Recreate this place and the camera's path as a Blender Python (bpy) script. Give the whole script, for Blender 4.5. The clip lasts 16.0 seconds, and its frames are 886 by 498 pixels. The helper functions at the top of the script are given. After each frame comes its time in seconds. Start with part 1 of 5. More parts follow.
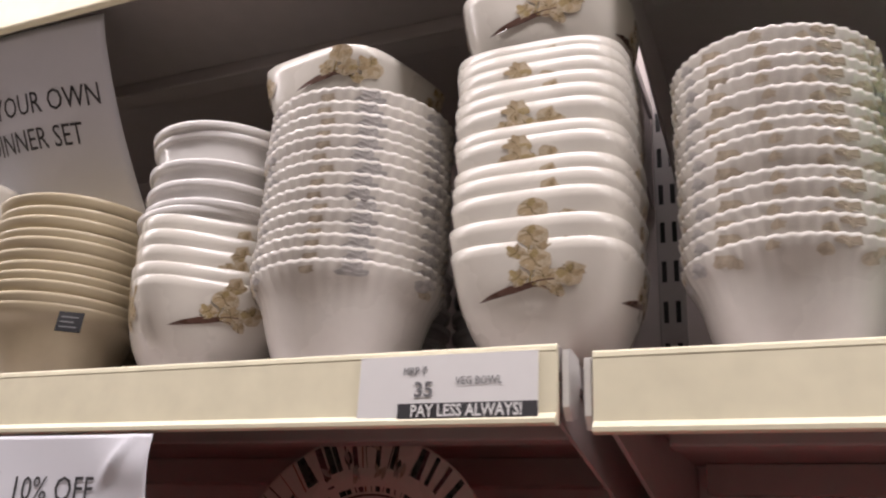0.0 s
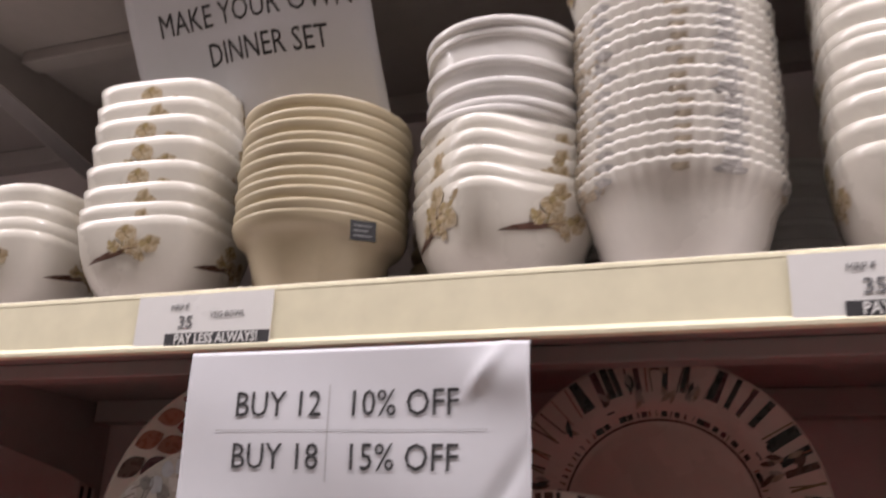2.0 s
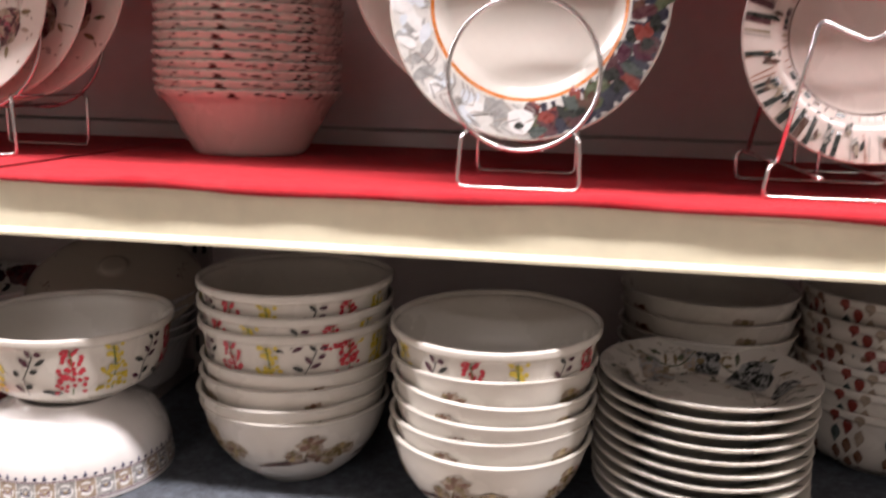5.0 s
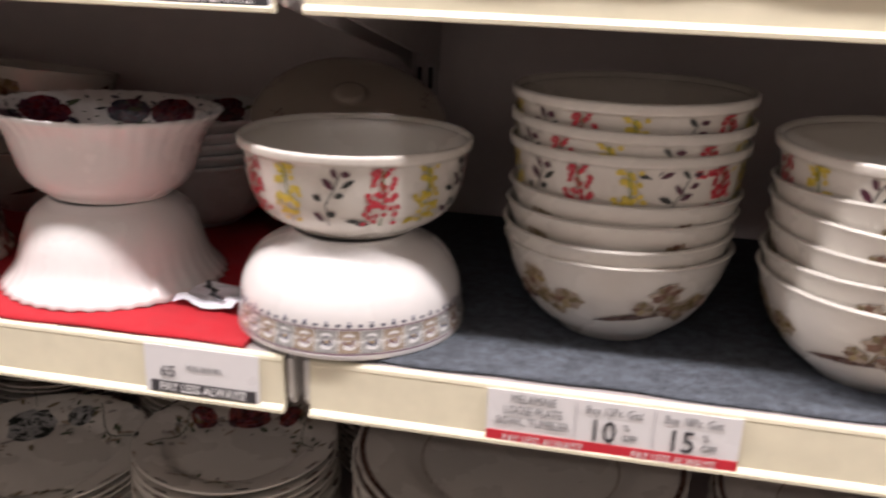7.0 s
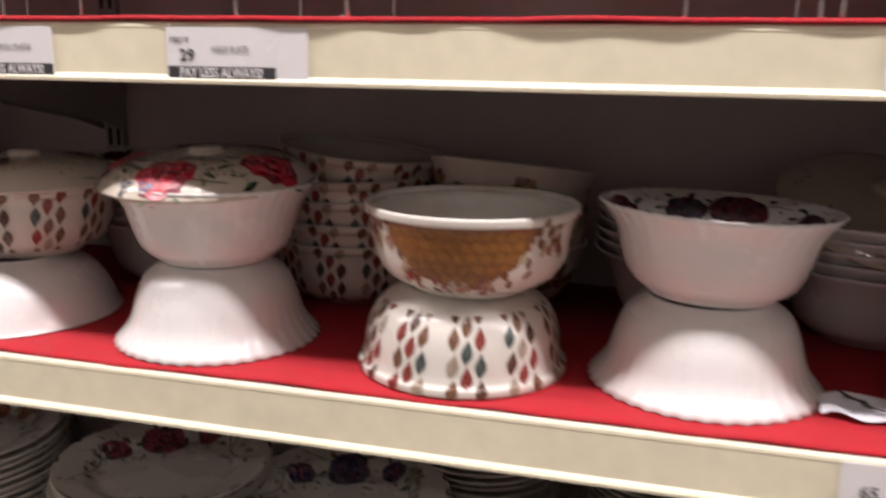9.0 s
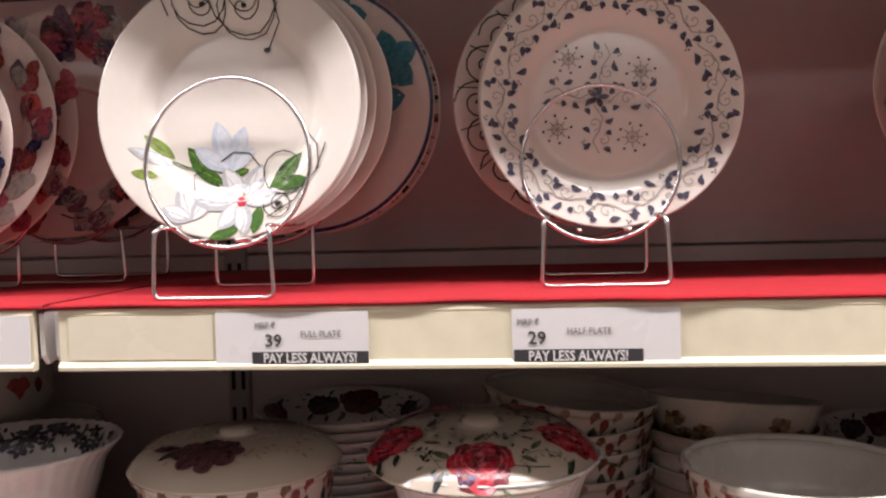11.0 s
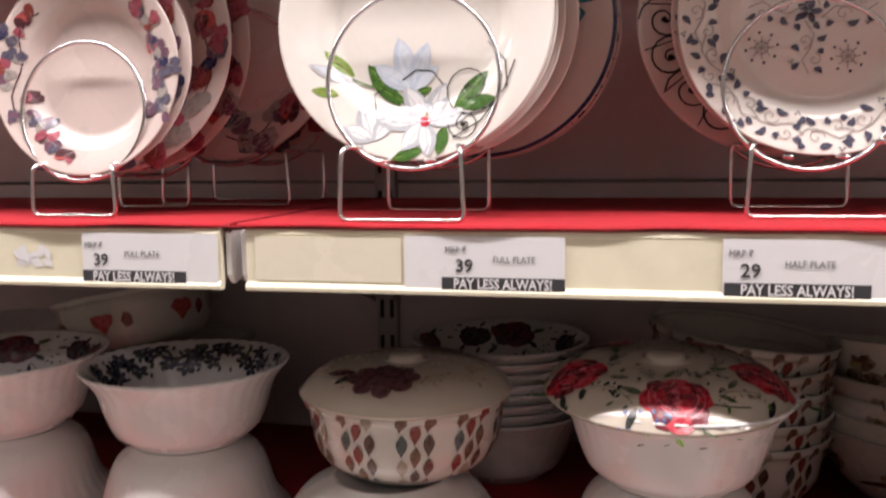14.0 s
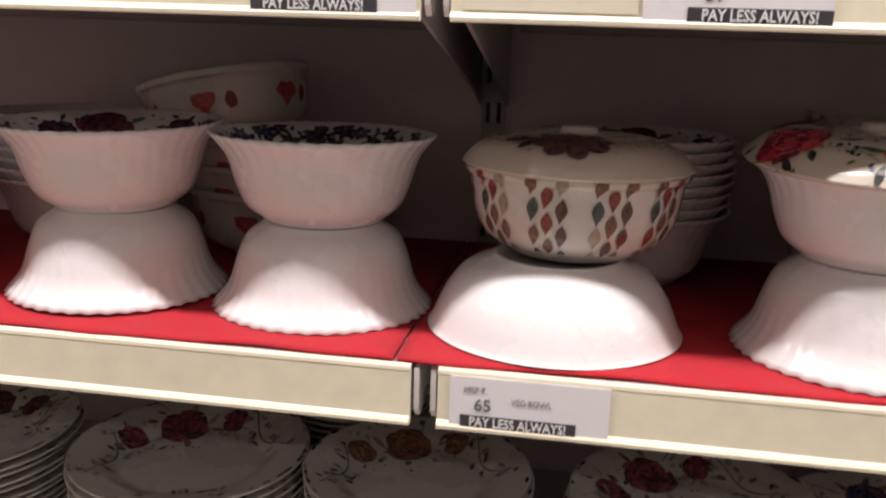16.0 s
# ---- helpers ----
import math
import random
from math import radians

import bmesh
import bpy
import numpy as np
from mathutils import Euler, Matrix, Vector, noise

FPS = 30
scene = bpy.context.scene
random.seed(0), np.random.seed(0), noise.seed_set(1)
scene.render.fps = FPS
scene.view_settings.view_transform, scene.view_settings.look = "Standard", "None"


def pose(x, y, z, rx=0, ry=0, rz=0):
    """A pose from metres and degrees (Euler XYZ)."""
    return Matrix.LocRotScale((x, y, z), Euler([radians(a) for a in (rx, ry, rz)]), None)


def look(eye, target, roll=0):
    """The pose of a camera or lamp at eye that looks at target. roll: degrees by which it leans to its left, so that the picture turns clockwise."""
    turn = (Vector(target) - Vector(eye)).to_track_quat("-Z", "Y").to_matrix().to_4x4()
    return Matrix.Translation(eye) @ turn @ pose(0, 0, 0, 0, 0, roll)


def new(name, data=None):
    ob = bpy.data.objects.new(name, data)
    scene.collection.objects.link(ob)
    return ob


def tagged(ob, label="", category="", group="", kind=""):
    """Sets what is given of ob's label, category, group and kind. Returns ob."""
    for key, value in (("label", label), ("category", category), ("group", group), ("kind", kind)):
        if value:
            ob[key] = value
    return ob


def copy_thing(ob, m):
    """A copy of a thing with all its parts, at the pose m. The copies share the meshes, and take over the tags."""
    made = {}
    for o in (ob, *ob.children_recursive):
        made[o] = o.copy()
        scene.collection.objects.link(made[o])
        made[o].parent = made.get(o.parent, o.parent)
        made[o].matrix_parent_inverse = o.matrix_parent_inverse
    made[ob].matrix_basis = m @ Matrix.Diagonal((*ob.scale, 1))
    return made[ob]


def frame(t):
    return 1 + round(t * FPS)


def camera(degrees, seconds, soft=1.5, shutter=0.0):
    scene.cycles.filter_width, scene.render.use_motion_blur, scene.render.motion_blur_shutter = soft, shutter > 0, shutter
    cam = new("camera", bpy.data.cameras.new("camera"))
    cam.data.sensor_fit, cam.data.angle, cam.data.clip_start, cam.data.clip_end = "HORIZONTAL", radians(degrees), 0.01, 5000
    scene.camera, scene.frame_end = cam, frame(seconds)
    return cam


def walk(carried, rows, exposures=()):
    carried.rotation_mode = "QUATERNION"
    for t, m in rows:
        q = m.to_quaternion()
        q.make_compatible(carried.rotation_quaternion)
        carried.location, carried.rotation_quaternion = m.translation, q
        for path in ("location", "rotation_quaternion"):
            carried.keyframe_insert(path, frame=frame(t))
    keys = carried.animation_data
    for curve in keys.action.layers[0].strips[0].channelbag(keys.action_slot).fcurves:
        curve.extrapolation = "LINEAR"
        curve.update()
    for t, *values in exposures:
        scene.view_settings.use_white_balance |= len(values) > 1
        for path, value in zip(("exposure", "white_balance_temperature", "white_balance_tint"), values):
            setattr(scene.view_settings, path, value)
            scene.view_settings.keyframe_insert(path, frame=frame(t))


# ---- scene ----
cam = camera(55.1, 16.0, soft=2.2, shutter=0.4)
PATH = [
    (0, (0.142, -0.516, 1.473), (-0.608, 1.2, 2.174), 2.9),
    (0.5, (0.062, -0.526, 1.472), (-0.573, 1.236, 2.175), 1.3),
    (1, (0.003, -0.56, 1.465), (-0.562, 1.235, 2.141), 0.0),
    (1.5, (-0.083, -0.583, 1.454), (-0.7, 1.192, 2.137), 1.2),
    (2, (-0.17, -0.566, 1.425), (-0.823, 1.211, 2.069), 2.3),
    (2.5, (-0.24, -0.522, 1.412), (-0.839, 1.293, 1.998), 2.2),
    (3, (-0.309, -0.521, 1.392), (-0.789, 1.35, 1.91), 2.3),
    (3.5, (-0.379, -0.603, 1.391), (-0.702, 1.331, 1.784), 1.1),
    (4, (-0.445, -0.68, 1.328), (-0.681, 1.303, 1.435), 1.4),
    (4.5, (-0.51, -0.711, 1.316), (-0.755, 1.265, 1.122), 2.0),
    (4.7, (-0.531, -0.706, 1.316), (-0.787, 1.257, 1.029), 1.8),
    (6.8, (-0.793, -0.578, 1.195), (-1.15, 1.29, 0.574), 2.4),
    (7, (-0.847, -0.595, 1.199), (-1.2, 1.267, 0.563), 2.2),
    (7.5, (-0.962, -0.638, 1.198), (-1.317, 1.219, 0.545), 1.4),
    (8, (-1.075, -0.686, 1.212), (-1.448, 1.17, 0.568), 1.1),
    (8.5, (-1.203, -0.685, 1.206), (-1.648, 1.166, 0.595), 1.2),
    (9, (-1.358, -0.666, 1.185), (-1.859, 1.22, 0.749), 0.9),
    (9.5, (-1.468, -0.662, 1.233), (-1.966, 1.247, 0.904), 0.9),
    (10, (-1.553, -0.671, 1.265), (-2.009, 1.267, 1.077), 0.0),
    (10.2, (-1.602, -0.678, 1.272), (-2.025, 1.271, 1.123), -0.4),
    (12.3, (-1.866, -0.66, 1.287), (-1.828, 1.34, 1.263), -2.2),
    (12.5, (-1.849, -0.627, 1.282), (-1.896, 1.373, 1.274), -2.0),
    (13, (-1.823, -0.598, 1.278), (-2.029, 1.391, 1.27), -2.3),
    (13.5, (-1.847, -0.639, 1.283), (-2.172, 1.331, 1.177), -1.3),
    (14, (-1.852, -0.657, 1.271), (-2.277, 1.285, 1.055), -0.6),
    (14.5, (-1.867, -0.664, 1.229), (-2.323, 1.266, 0.971), 0.3),
    (15, (-1.933, -0.641, 1.194), (-2.406, 1.276, 0.875), 1.8),
    (15.5, (-1.985, -0.622, 1.161), (-2.432, 1.287, 0.768), 2.5),
    (16, (-2.065, -0.64, 1.143), (-2.363, 1.283, 0.68), 2.0),
]
walk(cam, [(t, look(eye, target, roll)) for t, eye, target, roll in PATH], [(0, -0.52), (1, -0.47), (2, -0.46), (3, -0.42), (3.5, -0.24), (4.0, 0.18), (4.5, 0.68), (7, 0.40), (8, 0.34), (9, 0.16), (10, 0.14), (12.5, 0.38), (13.5, 0.30), (14.0, 0.22), (14.5, 0.16), (16, 0.16)])

# ---- light: ceiling fixtures of a shop aisle, an added fill row, grey daylightless world ----
world = bpy.data.worlds.new("shop_air")
scene.world = world
world.use_nodes = True
world.node_tree.nodes["Background"].inputs[0].default_value = (0.9, 0.92, 1.0, 1)
world.node_tree.nodes["Background"].inputs[1].default_value = 0.004
LAMP_Z, TUBE_W = 2.80, 30.0


def ceiling_or_fill_lamp(x, y, length, width, power, warm=(1.0, 0.905, 0.92)):
    data = bpy.data.lights.new("ceiling_lamp_light", "AREA")
    data.shape, data.size, data.size_y, data.energy, data.color = "RECTANGLE", length, width, power, warm
    ob = new("ceiling_lamp_light", data)
    ob.matrix_world = pose(x, y, LAMP_Z - 0.035, 0, 0, 0)
    return ob


for lx in (-4.3, -2.75, -1.2, 0.35, 1.9):
    ceiling_or_fill_lamp(lx, -0.45, 1.36, 0.10, TUBE_W)
# unseen second row, added only as frontal fill for the shelves
for lx in (-3.6, -1.2, 1.2):
    ceiling_or_fill_lamp(lx, -2.9, 1.2, 0.22, 6.0)

# ---- materials ----


def material(name, colour, rough=0.5, metal=0.0, vary=0.06, scale=14.0, bump=0.0, bump_scale=200.0, coat=0.0, sub=0.0, random_tint=0.0):
    m = bpy.data.materials.new(name)
    m.use_nodes = True
    nt = m.node_tree
    b = nt.nodes["Principled BSDF"]
    b.inputs["Roughness"].default_value = rough
    b.inputs["Metallic"].default_value = metal
    b.inputs["Coat Weight"].default_value = coat
    b.inputs["Coat Roughness"].default_value = 0.1
    if sub:
        b.inputs["Subsurface Weight"].default_value = sub
        b.inputs["Subsurface Radius"].default_value = (0.004, 0.003, 0.002)
    co = nt.nodes.new("ShaderNodeTexCoord")
    n1, n2 = nt.nodes.new("ShaderNodeTexNoise"), nt.nodes.new("ShaderNodeTexNoise")
    n1.inputs["Scale"].default_value, n2.inputs["Scale"].default_value = scale, scale * 9
    n1.inputs["Detail"].default_value = 4
    add = nt.nodes.new("ShaderNodeMath")
    add.operation = "ADD"
    for n in (n1, n2):
        nt.links.new(co.outputs["Object"], n.inputs["Vector"])
    nt.links.new(n1.outputs[0], add.inputs[0])
    nt.links.new(n2.outputs[0], add.inputs[1])
    ramp = nt.nodes.new("ShaderNodeMapRange")
    ramp.inputs["From Min"].default_value, ramp.inputs["From Max"].default_value = 0.6, 1.4
    ramp.inputs["To Min"].default_value, ramp.inputs["To Max"].default_value = 1 - vary, 1 + vary
    nt.links.new(add.outputs[0], ramp.inputs[0])
    mul = nt.nodes.new("ShaderNodeVectorMath")
    mul.operation = "MULTIPLY"
    mul.inputs[0].default_value = colour
    nt.links.new(ramp.outputs[0], mul.inputs[1])
    last = mul.outputs[0]
    if random_tint:
        info = nt.nodes.new("ShaderNodeObjectInfo")
        r2 = nt.nodes.new("ShaderNodeMapRange")
        r2.inputs["To Min"].default_value, r2.inputs["To Max"].default_value = 1 - random_tint, 1.0
        nt.links.new(info.outputs["Random"], r2.inputs[0])
        m2 = nt.nodes.new("ShaderNodeVectorMath")
        m2.operation = "MULTIPLY"
        nt.links.new(last, m2.inputs[0])
        nt.links.new(r2.outputs[0], m2.inputs[1])
        last = m2.outputs[0]
    nt.links.new(last, b.inputs["Base Color"])
    rr = nt.nodes.new("ShaderNodeMapRange")
    rr.inputs["From Min"].default_value, rr.inputs["From Max"].default_value = 0.3, 0.7
    rr.inputs["To Min"].default_value, rr.inputs["To Max"].default_value = rough * 0.8, min(1, rough * 1.25)
    nt.links.new(n1.outputs[0], rr.inputs[0])
    nt.links.new(rr.outputs[0], b.inputs["Roughness"])
    if bump:
        n3, bp = nt.nodes.new("ShaderNodeTexNoise"), nt.nodes.new("ShaderNodeBump")
        n3.inputs["Scale"].default_value = bump_scale
        n3.inputs["Detail"].default_value = 6
        bp.inputs["Strength"].default_value, bp.inputs["Distance"].default_value = bump, 0.002
        nt.links.new(co.outputs["Object"], n3.inputs["Vector"])
        nt.links.new(n3.outputs[0], bp.inputs["Height"])
        nt.links.new(bp.outputs[0], b.inputs["Normal"])
    return m


WHITE = material("white_opal_glassware", (0.80, 0.785, 0.765), 0.24, vary=0.02, coat=0.2, random_tint=0.05)
MELA = material("white_melamine", (0.69, 0.66, 0.595), 0.27, vary=0.025, coat=0.2, random_tint=0.06)
WARMW = material("warm_white_melamine", (0.73, 0.70, 0.65), 0.25, vary=0.03, coat=0.2, random_tint=0.06)
PLATEW = material("glazed_plate_white", (0.76, 0.725, 0.66), 0.2, vary=0.025, coat=0.3)
# cream, darkened so the colour carries shade from the shelf above
SHADED_LID = material("shaded_cream_lid_melamine", (0.58, 0.52, 0.43), 0.15, vary=0.03, coat=0.6)
# the red cloth's pink bounce is put into this base colour
BOUNCE_TINT = material("red_bounce_tinted_melamine", (0.66, 0.56, 0.51), 0.27, vary=0.03, coat=0.2)
CREAM = material("cream_melamine", (0.54, 0.465, 0.32), 0.35, vary=0.04, random_tint=0.08)
INNER = material("marbled_melamine", (0.60, 0.56, 0.49), 0.25, vary=0.3, scale=26)
LIP = material("cream_enamelled_steel", (0.84, 0.795, 0.60), 0.33, vary=0.085, scale=5, bump=0.03, bump_scale=60)
STEEL_GREY = material("grey_enamelled_steel", (0.40, 0.365, 0.355), 0.45, vary=0.06, scale=5, bump=0.04, bump_scale=90)
PANEL = material("pale_grey_back_panel", (0.70, 0.63, 0.62), 0.55, vary=0.05, scale=4, bump=0.05, bump_scale=160)
DARK = material("dark_slot", (0.02, 0.02, 0.02), 0.8)
CLOTH = material("red_felt_cloth", (0.46, 0.014, 0.024), 0.95, vary=0.14, scale=40, bump=0.6, bump_scale=900)
FELT = material("blue_grey_felt", (0.085, 0.098, 0.118), 0.95, vary=0.85, scale=110, bump=0.7, bump_scale=800)
PAPER = material("white_paper", (0.76, 0.77, 0.83), 0.6, vary=0.015, scale=10)
TICKET = material("glossy_price_ticket", (0.82, 0.82, 0.82), 0.3, vary=0.015)
PLASTIC = material("clear_ticket_strip", (0.75, 0.74, 0.72), 0.25, vary=0.03)
INK = material("dark_grey_ink", (0.045, 0.045, 0.05), 0.5)
STICKER = material("black_sticker_film", (0.018, 0.018, 0.02), 0.95)
PALE_INK = material("faded_grey_ink", (0.17, 0.17, 0.18), 0.5)
LINE_INK = material("thin_grey_line", (0.5, 0.5, 0.52), 0.5)
RED_INK = material("red_print", (0.62, 0.02, 0.04), 0.4)
CHROME = material("chromed_wire", (0.75, 0.75, 0.75), 0.18, metal=1.0)
FLOOR = material("pale_vinyl_floor", (0.38, 0.335, 0.30), 0.35, vary=0.1, scale=3)
WALLM = material("off_white_wall_paint", (0.40, 0.37, 0.34), 0.7, vary=0.05, scale=2)
CEIL = material("white_ceiling_board", (0.75, 0.75, 0.73), 0.8, vary=0.05, scale=3)
GREEN_BOWL = material("green_melamine", (0.10, 0.38, 0.05), 0.25, vary=0.05)
PRINT = {}
for key, col in dict(
    brown=(0.10, 0.05, 0.035), olive=(0.36, 0.28, 0.14), tan=(0.40, 0.31, 0.19), rust=(0.30, 0.11, 0.06), red=(0.46, 0.02, 0.04), deep=(0.16, 0.012, 0.022),
    pink=(0.62, 0.13, 0.17), dark=(0.02, 0.024, 0.02), green=(0.05, 0.13, 0.02), lime=(0.18, 0.30, 0.04), yellow=(0.62, 0.48, 0.06), teal=(0.07, 0.088, 0.08),
    grey=(0.33, 0.33, 0.32), pale=(0.62, 0.67, 0.72), navy=(0.02, 0.025, 0.08), blue=(0.08, 0.09, 0.20), gold=(0.20, 0.072, 0.010), goldlight=(0.27, 0.105, 0.014),
    orange=(0.58, 0.17, 0.02), plum=(0.07, 0.012, 0.03), leafred=(0.23, 0.045, 0.035), leafbrown=(0.17, 0.085, 0.05), petal=(0.74, 0.74, 0.73), bandgrey=(0.62, 0.61, 0.58), blush=(0.80, 0.67, 0.59), mist=(0.50, 0.58, 0.68),
    sage=(0.09, 0.11, 0.06), taupe=(0.36, 0.29, 0.22), lilac=(0.16, 0.08, 0.12), tealbloom=(0.05, 0.22, 0.27), coral=(0.50, 0.10, 0.09), peony=(0.085, 0.030, 0.036), peonylight=(0.20, 0.10, 0.10), faint=(0.40, 0.32, 0.21), ink=(0.058, 0.058, 0.092), greyline=(0.34, 0.31, 0.28), moss=(0.20, 0.15, 0.07),
    bluepetal=(0.50, 0.56, 0.64), bluelight=(0.60, 0.65, 0.70), shadepetal=(0.46, 0.48, 0.50), mauve=(0.34, 0.08, 0.11), halo=(0.49, 0.41, 0.29), mottle=(0.47, 0.455, 0.445), mottlewarm=(0.52, 0.45, 0.35), night=(0.028, 0.03, 0.048), smoke=(0.10, 0.09, 0.13),
).items():
    PRINT[key] = material("print_" + key, col, 0.28, vary=0.05 if min(col) > 0.45 else 0.28, scale=160, coat=0.1)

# ---- mesh tools ----


def mesh_ob(name, verts, faces, mats, index=None, smooth=False):
    me = bpy.data.meshes.new(name)
    me.from_pydata(verts, [], faces)
    for m in mats:
        me.materials.append(m)
    if index is not None:
        me.polygons.foreach_set("material_index", index)
    if smooth:
        me.polygons.foreach_set("use_smooth", [True] * len(faces))
    me.update()
    return new(name, me)


def under(child, parent):
    child.parent = parent
    return child


def box(name, x0, x1, y0, y1, z0, z1, mat, bevel=0.0):
    bm = bmesh.new()
    bmesh.ops.create_cube(bm, size=1.0)
    for v in bm.verts:
        v.co = Vector((x0 + (v.co.x + 0.5) * (x1 - x0), y0 + (v.co.y + 0.5) * (y1 - y0), z0 + (v.co.z + 0.5) * (z1 - z0)))
    if bevel:
        bmesh.ops.bevel(bm, geom=bm.edges[:], offset=bevel, segments=2, affect="EDGES", profile=0.5)
    me = bpy.data.meshes.new(name)
    bm.to_mesh(me)
    bm.free()
    me.materials.append(mat)
    return new(name, me)


def boxes(name, spans, mat, bevel=0.0):
    """Several blocks of one part in one mesh."""
    bm = bmesh.new()
    for x0, x1, y0, y1, z0, z1 in spans:
        made = bmesh.ops.create_cube(bm, size=1.0)["verts"]
        for v in made:
            v.co = Vector((x0 + (v.co.x + 0.5) * (x1 - x0), y0 + (v.co.y + 0.5) * (y1 - y0), z0 + (v.co.z + 0.5) * (z1 - z0)))
    if bevel:
        bmesh.ops.bevel(bm, geom=bm.edges[:], offset=bevel, segments=2, affect="EDGES", profile=0.5)
    me = bpy.data.meshes.new(name)
    bm.to_mesh(me)
    bm.free()
    me.materials.append(mat)
    return new(name, me)


def tube(name, paths, radius, mat, n=8):
    """Round wire along polylines; a path whose ends meet is closed."""
    verts, faces = [], []
    for path in paths:
        pts = [Vector(p) for p in path]
        closed = (pts[0] - pts[-1]).length < 1e-5
        if closed:
            pts.pop()
        m, first, side = len(pts), len(verts), None
        for i, p in enumerate(pts):
            a = pts[(i - 1) % m] if closed or i else p
            b = pts[(i + 1) % m] if closed or i < m - 1 else p
            d = (b - a).normalized()
            if side is None:
                side = d.orthogonal().normalized()
            side = (side - d * side.dot(d)).normalized()
            up = d.cross(side)
            verts += [p + radius * (math.cos(k * math.tau / n) * side + math.sin(k * math.tau / n) * up) for k in range(n)]
        for i in range(m if closed else m - 1):
            for k in range(n):
                a, b = first + i * n, first + (i + 1) % m * n
                faces.append((a + k, a + (k + 1) % n, b + (k + 1) % n, b + k))
        if not closed:
            faces.append(tuple(range(first, first + n))[::-1])
            faces.append(tuple(range(first + (m - 1) * n, first + m * n)))
    return mesh_ob(name, verts, faces, [mat], smooth=True)


def rounded(path, r=0.008, steps=4):
    """A polyline with its corners rounded off."""
    pts = [Vector(p) for p in path]
    out = [pts[0]]
    for a, b, c in zip(pts, pts[1:], pts[2:]):
        u, v = (a - b), (c - b)
        cut = min(r, u.length * 0.45, v.length * 0.45)
        p, q = b + u.normalized() * cut, b + v.normalized() * cut
        for i in range(steps + 1):
            s = i / steps
            out.append((1 - s) ** 2 * p + 2 * s * (1 - s) * b + s * s * q)
    return out + [pts[-1]]


def lathe(name, profile, mats, n=72, shape=None, mat_of=None):
    """A turned body. profile: (r, z) from the axis outside to the axis inside; shape(angle, r, z) gives back (r, z)."""
    verts, faces, index = [], [], []
    rows = []
    for r, z in profile:
        if r < 1e-6:
            rows.append([len(verts)])
            verts.append((0, 0, z))
        else:
            ring = []
            for k in range(n):
                a = k * math.tau / n
                rr, zz = shape(a, r, z) if shape else (r, z)
                ring.append(len(verts))
                verts.append((rr * math.cos(a), rr * math.sin(a), zz))
            rows.append(ring)
    for i, (a, b) in enumerate(zip(rows, rows[1:])):
        for k in range(n):
            j = (k + 1) % n
            if len(a) == 1:
                faces.append((a[0], b[j], b[k]))
            elif len(b) == 1:
                faces.append((a[k], a[j], b[0]))
            else:
                faces.append((a[k], a[j], b[j], b[k]))
            index.append(mat_of(i) if mat_of else 0)
    return mesh_ob(name, verts, faces, mats, index, smooth=True)


def along(profile):
    """A function from arc length along a profile to (r, z, normal r, normal z), and the whole length."""
    length = [0.0]
    for (r0, z0), (r1, z1) in zip(profile, profile[1:]):
        length.append(length[-1] + math.hypot(r1 - r0, z1 - z0))

    def at(s):
        s = min(max(s, 0), length[-1] - 1e-6)
        i = next(j for j in range(len(profile) - 1) if s <= length[j + 1])
        (r0, z0), (r1, z1) = profile[i], profile[i + 1]
        f = (s - length[i]) / max(length[i + 1] - length[i], 1e-9)
        d = math.hypot(r1 - r0, z1 - z0) or 1
        return r0 + f * (r1 - r0), z0 + f * (z1 - z0), (z1 - z0) / d, -(r1 - r0) / d

    return at, length[-1]


def wrapped(profile, shape=None, lift=0.0006, flip=1):
    """A map of (angle, share of the profile) to a point lifted off the surface."""
    at, total = along(profile)

    def place(a, f, up=0.0):
        r, z, nr, nz = at(f * total)
        rr, zz = shape(a, r, z) if shape else (r, z)
        rr, zz = rr + flip * (lift + up) * nr, zz + flip * (lift + up) * nz
        return (rr * math.cos(a), rr * math.sin(a), zz)

    return place


